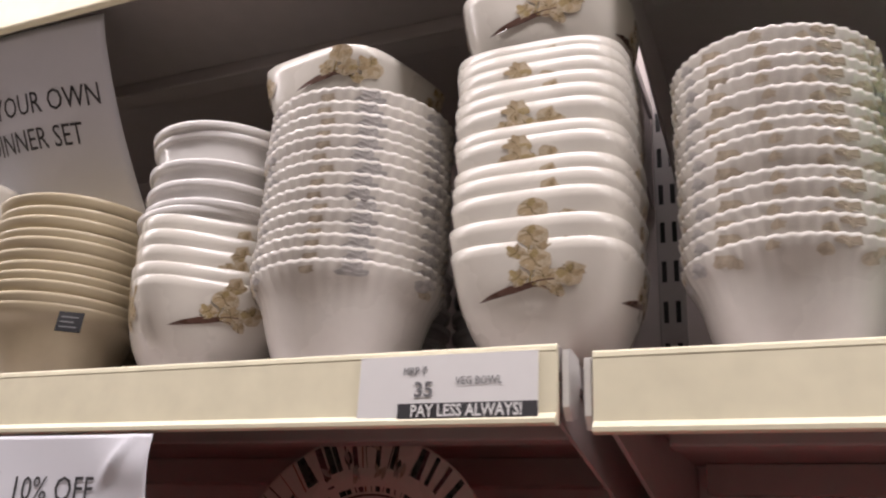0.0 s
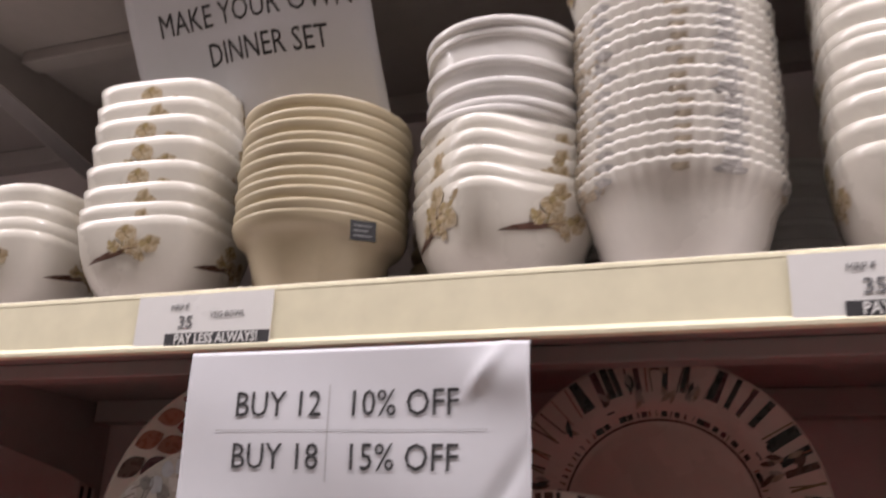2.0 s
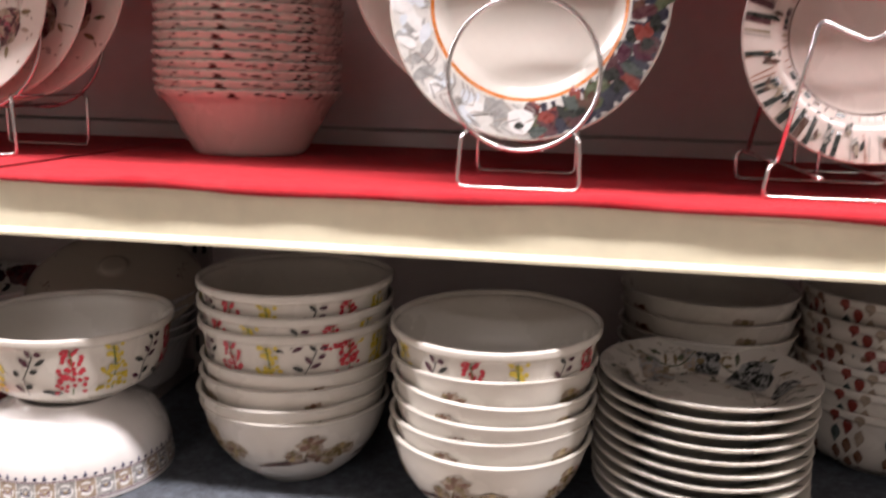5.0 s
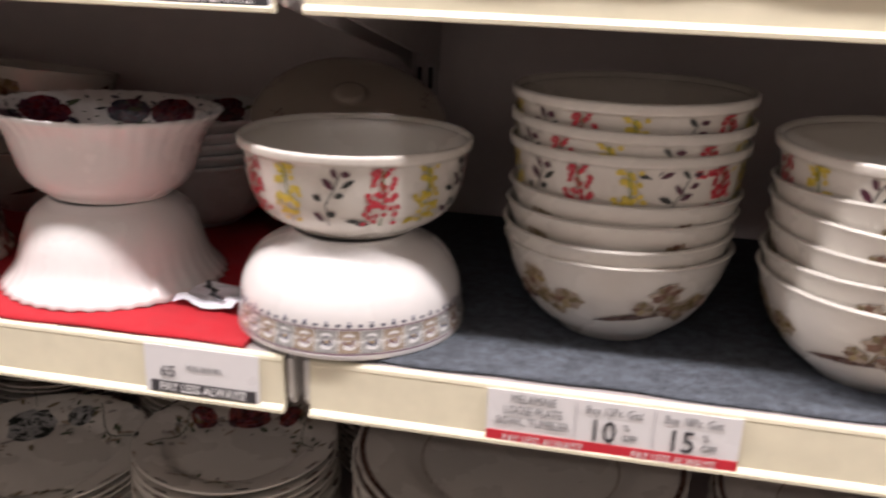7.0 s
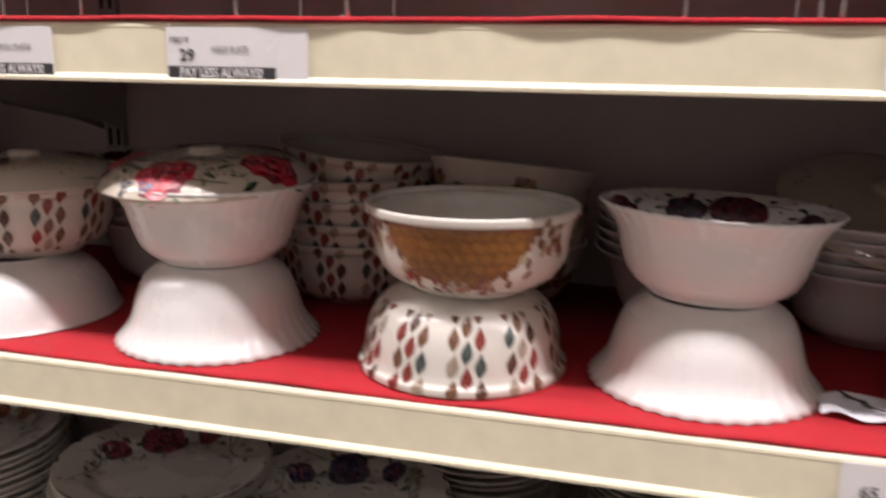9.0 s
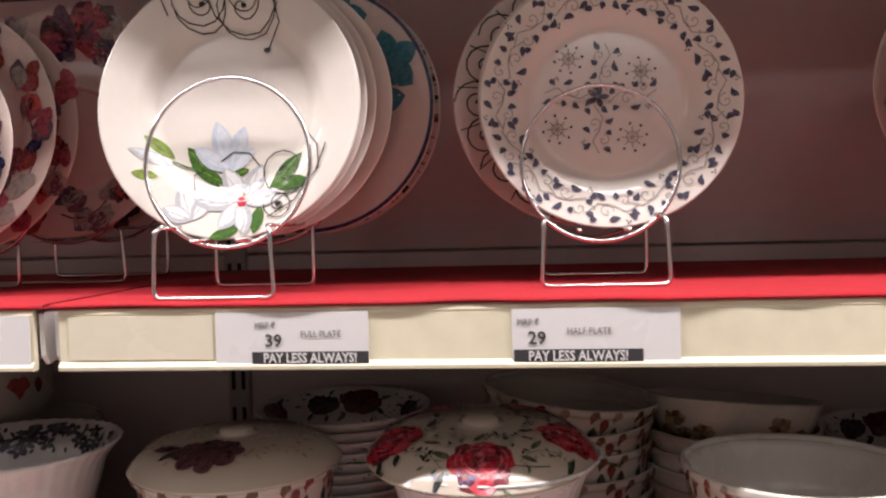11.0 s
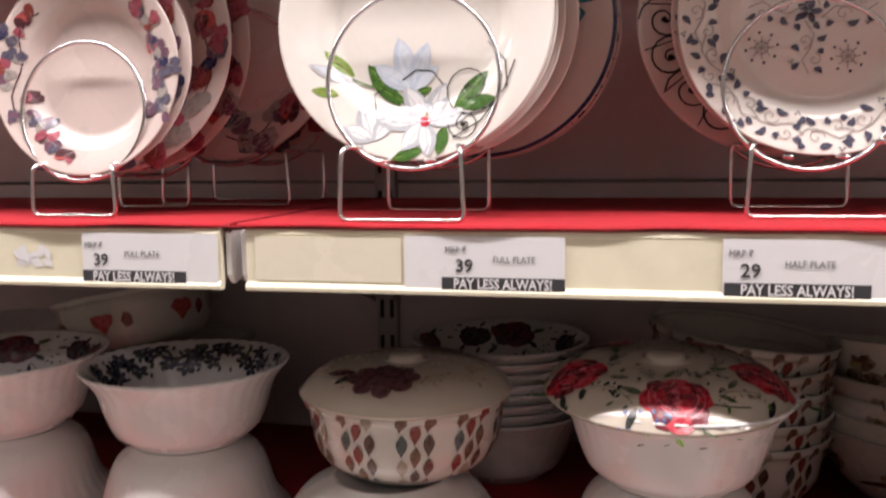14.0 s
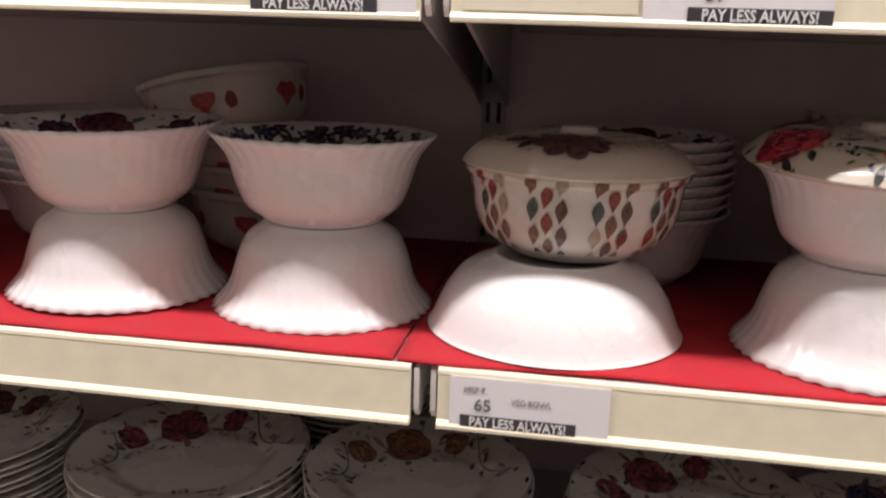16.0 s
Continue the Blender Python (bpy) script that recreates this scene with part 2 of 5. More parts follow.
def decal(name, place, shapes):
    """Prints: shapes are (key, outline) or (key, path, width), in the map's own two coordinates."""
    verts, faces, index, keys = [], [], [], []
    total, flat = max(len(shapes), 1), place
    for layer, shape in enumerate(shapes):
        place = lambda u, v, up=0.0009 * layer / total: flat(u, v, up)
        key = shape[0]
        if key not in keys:
            keys.append(key)
        mi, pts = keys.index(key), shape[1]
        base = len(verts)
        if len(shape) == 2:
            cx, cy = sum(p[0] for p in pts) / len(pts), sum(p[1] for p in pts) / len(pts)
            m = len(pts)
            verts.append(place(cx, cy))
            verts += [place((p[0] + cx) / 2, (p[1] + cy) / 2) for p in pts]
            verts += [place(*p) for p in pts]
            for k in range(m):
                j = (k + 1) % m
                faces += [(base, base + 1 + k, base + 1 + j), (base + 1 + k, base + 1 + m + k, base + 1 + m + j, base + 1 + j)]
                index += [mi, mi]
        else:
            wx, wy = shape[2] if isinstance(shape[2], tuple) else (shape[2], shape[2])
            for i, p in enumerate(pts):
                a, b = pts[max(i - 1, 0)], pts[min(i + 1, len(pts) - 1)]
                dx, dy = (b[0] - a[0]) / wx, (b[1] - a[1]) / wy
                d = math.hypot(dx, dy) or 1
                verts += [place(p[0] - dy / d * wx / 2, p[1] + dx / d * wy / 2), place(p[0] + dy / d * wx / 2, p[1] - dx / d * wy / 2)]
            for i in range(len(pts) - 1):
                a = base + 2 * i
                faces.append((a, a + 1, a + 3, a + 2))
                index.append(mi)
    return tagged(mesh_ob(name, verts, faces, [PRINT[k] for k in keys], index), kind="stuff")


rnd = random.Random(7)


def blob(cx, cy, rx, ry, turn=0.0, n=10, rough=0.18):
    out = []
    for k in range(n):
        a, f = k * math.tau / n, 1 + rnd.uniform(-rough, rough)
        x, y = rx * f * math.cos(a), ry * f * math.sin(a)
        out.append((cx + x * math.cos(turn) - y * math.sin(turn), cy + x * math.sin(turn) + y * math.cos(turn)))
    return out


def leaf(cx, cy, length, width, turn, n=5, tip=1.0):
    """A pointed oval from end to end, centred."""
    side = [(-length / 2 + length * i / n, width / 2 * math.sin(math.pi * i / n) ** 0.8) for i in range(n + 1)]
    pts = side + [(x, -y) for x, y in side[-2:0:-1]]
    return [(cx + x * math.cos(turn) - y * math.sin(turn), cy + x * math.sin(turn) + y * math.cos(turn)) for x, y in pts]


def squeeze(shapes, sx, sy, ox, oy):
    """Lays shapes in metres out into a map's coordinates."""
    out = []
    for s in shapes:
        pts = [(ox + p[0] * sx, oy + p[1] * sy) for p in s[1]]
        out.append((s[0], pts) if len(s) == 2 else (s[0], pts, (s[2] * abs(sx), s[2] * abs(sy))))
    return out


def sprig(size, keys=("olive", "tan", "tan", "tan"), shade=("brown", "moss", "moss")):
    """A spray of dried blossom on a brown twig that points to one side."""
    out = []
    clusters = ((0.06, 0.34, 0.15), (0.40, 0.16, 0.15), (-0.10, 0.14, 0.11), (0.16, 0.12, 0.13), (0.28, -0.02, 0.08))
    for x, y, r in clusters:
        out.append(("moss" if r < 0.13 else keys[0], [(0.0, 0.03 * size), (x * 0.5 * size + 0.01 * size, (y * 0.5 + 0.03) * size), (x * size, y * size)], 0.022 * size))
    for x, y, r in clusters:
        out.append(("halo" if keys[1] == "tan" else "taupe", blob((x + 0.01) * size, (y - 0.01) * size, 1.02 * r * size, 0.86 * r * size, rnd.uniform(0, 3), n=14, rough=0.25)))
        m = rnd.randint(4, 5)
        for k in range(m):
            a = k * math.tau / m + rnd.uniform(-0.35, 0.35)
            f = rnd.uniform(0.8, 1.15) * r
            out.append((rnd.choice(keys), blob((x + 0.52 * f * math.cos(a)) * size, (y + 0.48 * f * math.sin(a)) * size, 0.44 * f * size, 0.27 * f * size, a, n=12, rough=0.32)))
        for k in range(4):
            a = rnd.uniform(0, 6.3)
            out.append((rnd.choice(shade[1:]), [(x * size, y * size), ((x + 0.45 * r * math.cos(a)) * size, (y + 0.45 * r * math.sin(a)) * size), ((x + 0.8 * r * math.cos(a + 0.3)) * size, (y + 0.8 * r * math.sin(a + 0.3)) * size)], 0.010 * size))
    out.append((shade[0], [(-0.56 * size, -0.10 * size), (-0.40 * size, -0.02 * size), (-0.2 * size, 0.05 * size), (0.02 * size, 0.07 * size), (0.06 * size, 0.02 * size), (-0.15 * size, -0.04 * size), (-0.38 * size, -0.08 * size)]))
    out.append((shade[0], [(-0.02 * size, 0.03 * size), (0.16 * size, 0.02 * size), (0.30 * size, -0.10 * size)], 0.016 * size))
    out.append((shade[0], [(-0.05 * size, 0.05 * size), (0.12 * size, 0.09 * size), (0.26 * size, 0.10 * size)], 0.018 * size))
    return out


def drop_leaf(cx, cy, length, width, turn, n=7):
    """A leaf sharply pointed at both ends, fuller past its middle."""
    side = [(-length / 2 + length * i / n, width / 2 * math.sin(math.pi * (i / n) ** 1.2) ** 1.15) for i in range(n + 1)]
    pts = side + [(x, -y) for x, y in side[-2:0:-1]]
    return [(cx + x * math.cos(turn) - y * math.sin(turn), cy + x * math.sin(turn) + y * math.cos(turn)) for x, y in pts]


def drops(w, h, cols=2, rows=3):
    """A cluster of plump pointed drops set in staggered columns, as on the casseroles."""
    out = []
    step = h / rows
    for c in range(cols):
        shift = step * 0.5 if c % 2 else 0.0
        for r in range(rows + (0 if c % 2 else 1)):
            y = -h / 2 + r * step + shift
            key = rnd.choice(("leafbrown", "leafbrown", "leafbrown", "brown", "taupe"))
            if c % 3 == 0 and r == 2 or rnd.random() < 0.05:
                key = "teal"
            if c % 2 and r == rows - 1 or rnd.random() < 0.08:
                key = "leafred"
            x = (c - (cols - 1) / 2) * w / cols
            pts = drop_leaf(x, y, step * 0.96, w / cols * 0.84, math.pi / 2 - 0.14 + rnd.uniform(-0.1, 0.1))
            if r == 0 and not c % 2:
                pts = [p for p in leaf(x, y, step * 0.9, w / cols * 0.80, math.pi / 2) if p[1] >= y - 1e-6]
            out.append((key, pts))
    return out


def spike(size, key):
    """A stalk of small florets."""
    out = [("green", [(0, -size * 0.5), (size * 0.03, 0), (-size * 0.02, size * 0.5)], size * 0.025)]
    for i in range(50):
        t = rnd.random()
        out.append((key, blob(rnd.uniform(-0.30, 0.30) * size * (1.1 - t * 0.6), (t - 0.45) * size, size * 0.056, size * 0.045, rnd.uniform(0, 3), n=6)))
    return out


def dark_stem(size):
    out = [("dark", [(-0.1 * size, -0.5 * size), (-0.12 * size, -0.1 * size), (0.02 * size, 0.15 * size), (0.12 * size, 0.4 * size)], 0.022 * size)]
    for x, y, a in ((-0.22, -0.3, 2.5), (-0.02, -0.25, 0.6), (-0.2, 0.0, 2.4), (0.1, 0.05, 0.3), (-0.05, 0.22, 2.2), (0.22, 0.25, 0.4), (0.2, 0.42, 0.2), (0.02, 0.42, 2.0), (0.25, -0.38, 0.1), (0.4, -0.42, 2.9)):
        out.append((rnd.choice(["dark", "dark", "plum"]), leaf(x * size * 1.15 + rnd.uniform(-0.03, 0.03) * size, y * size + rnd.uniform(-0.04, 0.04) * size, rnd.uniform(0.15, 0.26) * size, rnd.uniform(0.08, 0.125) * size, a + rnd.uniform(-0.4, 0.4))))
    return out


def rose(size, keys=("deep", "red", "pink"), leaves=("sage", "green", "dark")):
    """A full rose seen from above: ragged petals in rings, thin highlights, a few leaves and buds."""
    out = []
    for k in range(7):
        a = k * 0.9 + rnd.uniform(-0.3, 0.3)
        d = rnd.uniform(0.42, 0.62) * size
        out.append((rnd.choice(leaves), leaf(math.cos(a) * d, math.sin(a) * d, size * rnd.uniform(0.16, 0.30), size * rnd.uniform(0.06, 0.11), a + rnd.uniform(-0.6, 0.6))))
    for k in range(8):
        a = k * math.tau / 8 + rnd.uniform(-0.2, 0.2)
        out.append((keys[0] if k % 2 else keys[1], blob(math.cos(a) * size * 0.27, math.sin(a) * size * 0.24, size * 0.17, size * 0.12, a + 1.57, n=9, rough=0.22)))
    for k in range(6):
        a = k * math.tau / 6 + rnd.uniform(-0.2, 0.2)
        out.append((keys[1] if k % 2 else keys[0], blob(math.cos(a) * size * 0.15, math.sin(a) * size * 0.14, size * 0.13, size * 0.09, a + 1.57, n=9, rough=0.2)))
        out.append((keys[2], [(math.cos(a + t) * size * 0.23, math.sin(a + t) * size * 0.21) for t in (-0.35, -0.1, 0.15, 0.4)], size * 0.022))
    for k in range(4):
        a = k * math.tau / 4
        out.append((keys[2] if k % 2 else keys[0], blob(math.cos(a) * size * 0.06, math.sin(a) * size * 0.06, size * 0.07, size * 0.05, a, n=8)))
    out.append((keys[0], [(math.cos(t) * size * 0.05 * t / 4, math.sin(t) * size * 0.05 * t / 4) for t in [i * 0.6 for i in range(12)]], size * 0.018))
    for i in range(14):
        a, d = rnd.uniform(0, 6.28), rnd.uniform(0.52, 0.85) * size
        out.append((rnd.choice(leaves), leaf(math.cos(a) * d, math.sin(a) * d, size * 0.09, size * 0.035, rnd.uniform(0, 3))))
    for k in range(7):
        a, q = k * 0.9 + 0.2, (0.30, 0.20, 0.11)[k % 3]
        out.append((keys[2], [(math.cos(a + t) * size * q, math.sin(a + t) * size * q * 0.9) for t in (-0.5, -0.25, 0.0, 0.25, 0.5)], size * 0.016))
    a = rnd.uniform(0, 6)
    out.append((leaves[0], [(math.cos(a) * size * d, math.sin(a + d * 0.5) * size * d) for d in (0.4, 0.55, 0.7, 0.85)], size * 0.015))
    return out


def spray(size, keys, n=16):
    """A loose spray: curved stem with little leaves and buds either side."""
    out = [(keys[0], [((t - 0.5) * size, 0.12 * size * math.sin(t * 4)) for t in [i / 8 for i in range(9)]], size * 0.015)]
    for i in range(n):
        t = rnd.random()
        out.append((rnd.choice(keys), leaf((t - 0.5) * size + rnd.uniform(-0.05, 0.05) * size, 0.12 * size * math.sin(t * 4) + rnd.choice([-1, 1]) * rnd.uniform(0.04, 0.14) * size, size * 0.12, size * 0.055, rnd.uniform(0, 3.1))))
    return out


def floret(size, key, eye="yellow"):
    out = [(key, leaf(math.cos(k * 1.257) * size * 0.28, math.sin(k * 1.257) * size * 0.28, size * 0.5, size * 0.3, k * 1.257)) for k in range(5)]
    return out + [(eye, blob(0, 0, size * 0.1, size * 0.1, n=6))]


def spiral(size, turns=1.6, mirror=1, n=26):
    return [(mirror * size * (1 - i / n) * math.cos(i / n * turns * math.tau), size * (1 - i / n) * math.sin(i / n * turns * math.tau)) for i in range(n)]


def moved(shapes, dx, dy, turn=0.0):
    c, s = math.cos(turn), math.sin(turn)
    return [(sh[0], [(dx + x * c - y * s, dy + x * s + y * c) for x, y in sh[1]], *sh[2:]) for sh in shapes]


def text_part(name, words, height, mat, m, parent, wide=0.8, centre=False, bold=0.0):
    """Flat lettering with a hair of thickness, standing in the plane of m (x right, y up)."""
    cu = bpy.data.curves.new(name, "FONT")
    cu.body, cu.size, cu.extrude, cu.resolution_u = words, height * 1.38, 0.00008, 2
    cu.offset = bold * height
    cu.align_x = "CENTER" if centre else "LEFT"
    tmp = bpy.data.objects.new(name, cu)
    scene.collection.objects.link(tmp)
    bpy.context.view_layer.update()
    me = bpy.data.meshes.new_from_object(tmp.evaluated_get(bpy.context.evaluated_depsgraph_get()))
    bpy.data.objects.remove(tmp)
    me.transform(m @ Matrix.Diagonal((wide, 1, 1, 1)))
    me.materials.clear()
    me.materials.append(mat)
    return under(new(name, me), parent)


# ---- the room ----
X0, X1, YF, YB, ROOM_Z = -5.6, 3.4, -4.2, 0.47, 2.83
tagged(box("floor", X0 - 0.1, X1 + 0.1, YF - 0.1, YB + 0.6, -0.12, 0.0, FLOOR), "pale vinyl shop floor", "floor", kind="structure")
tagged(box("ceiling", X0 - 0.1, X1 + 0.1, YF - 0.1, YB + 0.6, ROOM_Z, ROOM_Z + 0.1, CEIL), "plain white shop ceiling", "ceiling", kind="structure")
tagged(box("wall_north", X0, X1, YB + 0.4, YB + 0.5, 0, ROOM_Z, WALLM), "plain off-white wall behind the shelving", "wall", kind="structure")
tagged(box("wall_south", X0, X1, YF - 0.1, YF, 0, ROOM_Z, WALLM), "plain off-white wall across the aisle", "wall", kind="structure")
tagged(box("wall_west", X0 - 0.1, X0, YF, YB + 0.5, 0, ROOM_Z, WALLM), "plain off-white end wall", "wall", kind="structure")
tagged(box("wall_east", X1, X1 + 0.1, YF, YB + 0.5, 0, ROOM_Z, WALLM), "plain off-white end wall", "wall", kind="structure")

# ---- shelving ----
JOINTS = [-4.36, -3.27, -2.176, -1.078, 0.011, 1.10]
LEVELS = dict(E=2.035, A=1.611, B=1.213, C=0.890, D=0.575, F=0.24)
LIP_H, DEPTH = 0.052, 0.455


def gondola_back(x0, x1):
    """The back panels of one bay, one above another with a fine joint."""
    root = new("gondola_back_panel")
    for z0, z1 in ((0.10, 0.50), (0.503, 0.868), (0.871, 1.2355), (1.2395, 1.604), (1.607, 2.30)):
        p = box("panel", x0 + 0.012, x1 - 0.012, YB, YB + 0.02, z0, z1, PANEL, 0.0015)
        under(p, root)
    return tagged(root, "pale grey steel back panels of shop shelving", "back panel", "bays of shelving", "structure")


def upright(x):
    root = new("upright_post")
    body = boxes("post", [(x - 0.015, x + 0.015, YB - 0.012, YB + 0.045, 0.0, 2.32)], STEEL_GREY, 0.002)
    slots = boxes("slots", [(x + dx - 0.0028, x + dx + 0.0028, YB - 0.0125, YB - 0.009, z, z + 0.026) for i in range(44) for dx in (-0.007, 0.007) for z in (0.1 + i * 0.05,)], DARK)
    under(body, root), under(slots, root)
    return tagged(root, "grey steel slotted upright between two bays", "upright", "uprights of the shelving", "structure")


for x0, x1 in zip(JOINTS, JOINTS[1:]):
    gondola_back(x0, x1)
for x in JOINTS:
    upright(x)


def shelf(x0, x1, top, depth=DEPTH):
    """A steel shelf: tray with a folded front price rail, stiffening fold below and two side brackets."""
    a, b = x0 + 0.0115, x1 - 0.0115
    root = new("steel_shelf")
    under(boxes("tray", [(a, b, 0.003, depth, top - 0.018, top)], STEEL_GREY, 0.0015), root)
    under(boxes("stiffener", [(a + 0.02, b - 0.02, 0.17, 0.20, top - 0.036, top - 0.0185), (a + 0.02, b - 0.02, depth - 0.04, depth - 0.012, top - 0.05, top - 0.0185)], STEEL_GREY, 0.002), root)
    verts, faces = [], []
    rail = [(0.003, top + 0.0005), (0.0005, top - 0.0002), (-0.0008, top - 0.0016), (-0.0012, top - 0.0045), (-0.0008, top - 0.0055), (-0.0008, top - LIP_H + 0.0075), (-0.0026, top - LIP_H + 0.0062), (-0.0046, top - LIP_H + 0.0035), (-0.0044, top - LIP_H + 0.0008), (-0.003, top - LIP_H), (0.004, top - LIP_H), (0.005, top - LIP_H + 0.004), (0.004, top - 0.006)]
    for x in (a, b):
        verts += [(x, y, z) for y, z in rail]
    n = len(rail)
    faces = [(k, (k + 1) % n, n + (k + 1) % n, n + k) for k in range(n)] + [tuple(range(n))[::-1], tuple(range(n, 2 * n))]
    under(mesh_ob("price_rail", verts, faces, [LIP], None, False), root)
    for x in (a + 0.006, b - 0.006):
        w = 0.0016
        prof = [(0.02, top - 0.02), (0.02, top - 0.045), (depth - 0.06, top - 0.12), (depth + 0.002, top - 0.14), (depth + 0.002, top - 0.02)]
        v = [(x - w, y, z) for y, z in prof] + [(x + w, y, z) for y, z in prof]
        m = len(prof)
        under(mesh_ob("bracket", v, [(k, (k + 1) % m, m + (k + 1) % m, m + k) for k in range(m)] + [tuple(range(m))[::-1], tuple(range(m, 2 * m))], [STEEL_GREY]), root)
    for x in (a - 0.0045, b + 0.0045):
        prof = [(0.004, top - 0.004), (0.010, top - 0.002), (0.030, top - 0.004), (0.034, top - 0.02), (0.026, top - 0.044), (0.012, top - 0.048), (0.005, top - 0.040)]
        v = [(x - 0.0022, y, z) for y, z in prof] + [(x + 0.0022, y, z) for y, z in prof]
        m = len(prof)
        under(mesh_ob("end_clip", v, [(k, (k + 1) % m, m + (k + 1) % m, m + k) for k in range(m)] + [tuple(range(m))[::-1], tuple(range(m, 2 * m))], [PLASTIC]), root)
    return tagged(root, "cream-edged grey steel shop shelf on brackets", "shelf", "shelves of the display")


for i, (x0, x1) in enumerate(zip(JOINTS, JOINTS[1:])):
    for key, top in LEVELS.items():
        drop = (-0.006 if x0 > 0 else 0.082 if x0 < -1.1 else 0.0) if key == "A" else 0.0
        shelf(x0, x1, top + drop)
for x0, x1 in zip(JOINTS, JOINTS[1:]):
    tagged(box("baseboard", x0 + 0.01, x1 - 0.01, 0.02, 0.04, 0.0, 0.185, STEEL_GREY, 0.002), "grey steel kick plate below the shelving", "kick plate", kind="structure")


def cloth(x0, x1, top, mat, label, front=-0.004, seed=0, name="shelf_cloth", droop=0.0):
    """A thin sheet laid on a shelf, its front edge a little wavy."""
    r = random.Random(seed)
    n, d = 90, ([-0.001] if droop else []) + [0.0, 0.004, 0.012, 0.05, 0.2, 0.44]
    verts, faces = [], []
    ph = [r.uniform(0, 6) for _ in range(3)]
    for i in range(n + 1):
        x = x0 + (x1 - x0) * i / n
        w = (0.0028 * math.sin(x * 23 + ph[0]) + 0.002 * math.sin(x * 61 + ph[1])) * (1.0 if droop else 0.45)
        lift = (1.0 if droop else 0.35) * max(0.0, 0.0026 * math.sin(x * 17 + ph[2]) + 0.0012 * math.sin(x * 47 + ph[0]))
        for z in (0.0045, 0.0006):
            for dy in d:
                fall = math.exp(-dy * 22)
                if dy < 0:
                    verts.append((x, front + w * 0.4 - 0.0035 + (0.0 if z > 0.003 else 0.003), top - droop * (0.85 + 0.3 * math.sin(x * 13 + ph[1]) + 0.2 * math.sin(x * 37))))
                    continue
                verts.append((x, front + w * (1 if dy < 0.1 else 0) + dy, top + z + lift * fall - (0.0015 if z > 0.003 and dy == 0 else 0)))
    m = 2 * len(d)
    k = len(d)
    for i in range(n):
        a, b = i * m, (i + 1) * m
        for j in range(k - 1):
            faces.append((a + j, b + j, b + j + 1, a + j + 1))
            faces.append((a + k + j, a + k + j + 1, b + k + j + 1, b + k + j))
        faces += [(a, a + k, b + k, b), (a + k - 1, b + k - 1, b + 2 * k - 1, a + 2 * k - 1)]
    for a in (0, n * m):
        faces += [(a + j, a + j + 1, a + k + j + 1, a + k + j) for j in range(k - 1)]
    return tagged(mesh_ob(name, verts, faces, [mat], smooth=True), label, "cloth")


RED = "red felt cloth laid over a steel shelf"
cloth(-1.070, 0.004, LEVELS["B"], CLOTH, RED, front=-0.006, seed=1, droop=0.0042)
cloth(-2.171, -1.082, LEVELS["B"], CLOTH, RED, seed=2)
cloth(-3.26, -2.178, LEVELS["B"], CLOTH, RED, seed=3)
cloth(0.02, 1.09, LEVELS["B"], CLOTH, RED, seed=4)
cloth(-2.20, -1.125, LEVELS["C"], CLOTH, RED, front=0.004, seed=5)
cloth(-3.26, -2.203, LEVELS["C"], CLOTH, RED, front=0.004, seed=6)
cloth(-1.06, 0.004, LEVELS["C"], FELT, "blue-grey felt mat laid on a steel shelf", front=0.008, seed=7)
CZ, BZ, AZ, DZ = LEVELS["C"] + 0.0048, LEVELS["B"] + 0.0048, LEVELS["A"] + 0.0004, LEVELS["D"] + 0.0004

# ---- crockery ----


def smooth_profile(points, steps=3):
    """A profile through points, rounded by one Catmull-Rom pass."""
    pts = [points[0], *points, points[-1]]
    out = []
    for p0, p1, p2, p3 in zip(pts, pts[1:], pts[2:], pts[3:]):
        for i in range(steps):
            t = i / steps
            out.append(tuple(0.5 * (2 * b + (c - a) * t + (2 * a - 5 * b + 4 * c - d) * t * t + (3 * b - a - 3 * c + d) * t ** 3) for a, b, c, d in zip(p0, p1, p2, p3)))
    return out + [points[-1]]


def bowl_profile(outer, wall=0.004, foot=0.004):
    """Outside from the axis to the rim and back inside to the axis."""
    out = smooth_profile(outer)
    inner = []
    for (r0, z0), (r1, z1), (r2, z2) in zip(out, out[1:], out[2:]):
        d = math.hypot(r2 - r0, z2 - z0) or 1
        inner.append((r1 - wall * (z2 - z0) / d, z1 + wall * (r2 - r0) / d))
    rim = out[-1]
    inner = [(r, z) for r, z in inner if r > 0.012 and z > foot + wall * 0.5 and r < rim[0] - wall * 0.6]
    top = (rim[0] - wall * 0.5, rim[1] + wall * 0.35)
    prof = [(0, foot)] + [(out[0][0] * 0.86, foot), (out[0][0] * 0.92, 0.0)] + out + [top, (rim[0] - wall, rim[1] - wall * 0.1)] + inner[::-1] + [(0, foot + wall)]
    return prof, out, inner


def square_shape(power=5.0, grow=(0.03, 0.09)):
    """Turns a round section into a rounded square towards the rim."""

    def f(a, r, z):
        t = min(max((z - 0.012) / (grow[1] - 0.012), 0), 1) ** 0.6
        c, s = abs(math.cos(a)), abs(math.sin(a))
        q = (c ** power + s ** power) ** (-1 / power)
        return r * (1 + t * (q - 1)), z

    return f


def flute_shape(count, deep, z0, z1, wave=0.0, turn=0.0):
    """Flutes that swell towards the rim, with a scalloped edge."""

    def f(a, r, z):
        t = min(max((z - z0) / (z1 - z0), 0), 1)
        c = math.cos(count * (a + turn))
        return r * (1 + deep * t * t * c), z + wave * t ** 4 * c

    return f


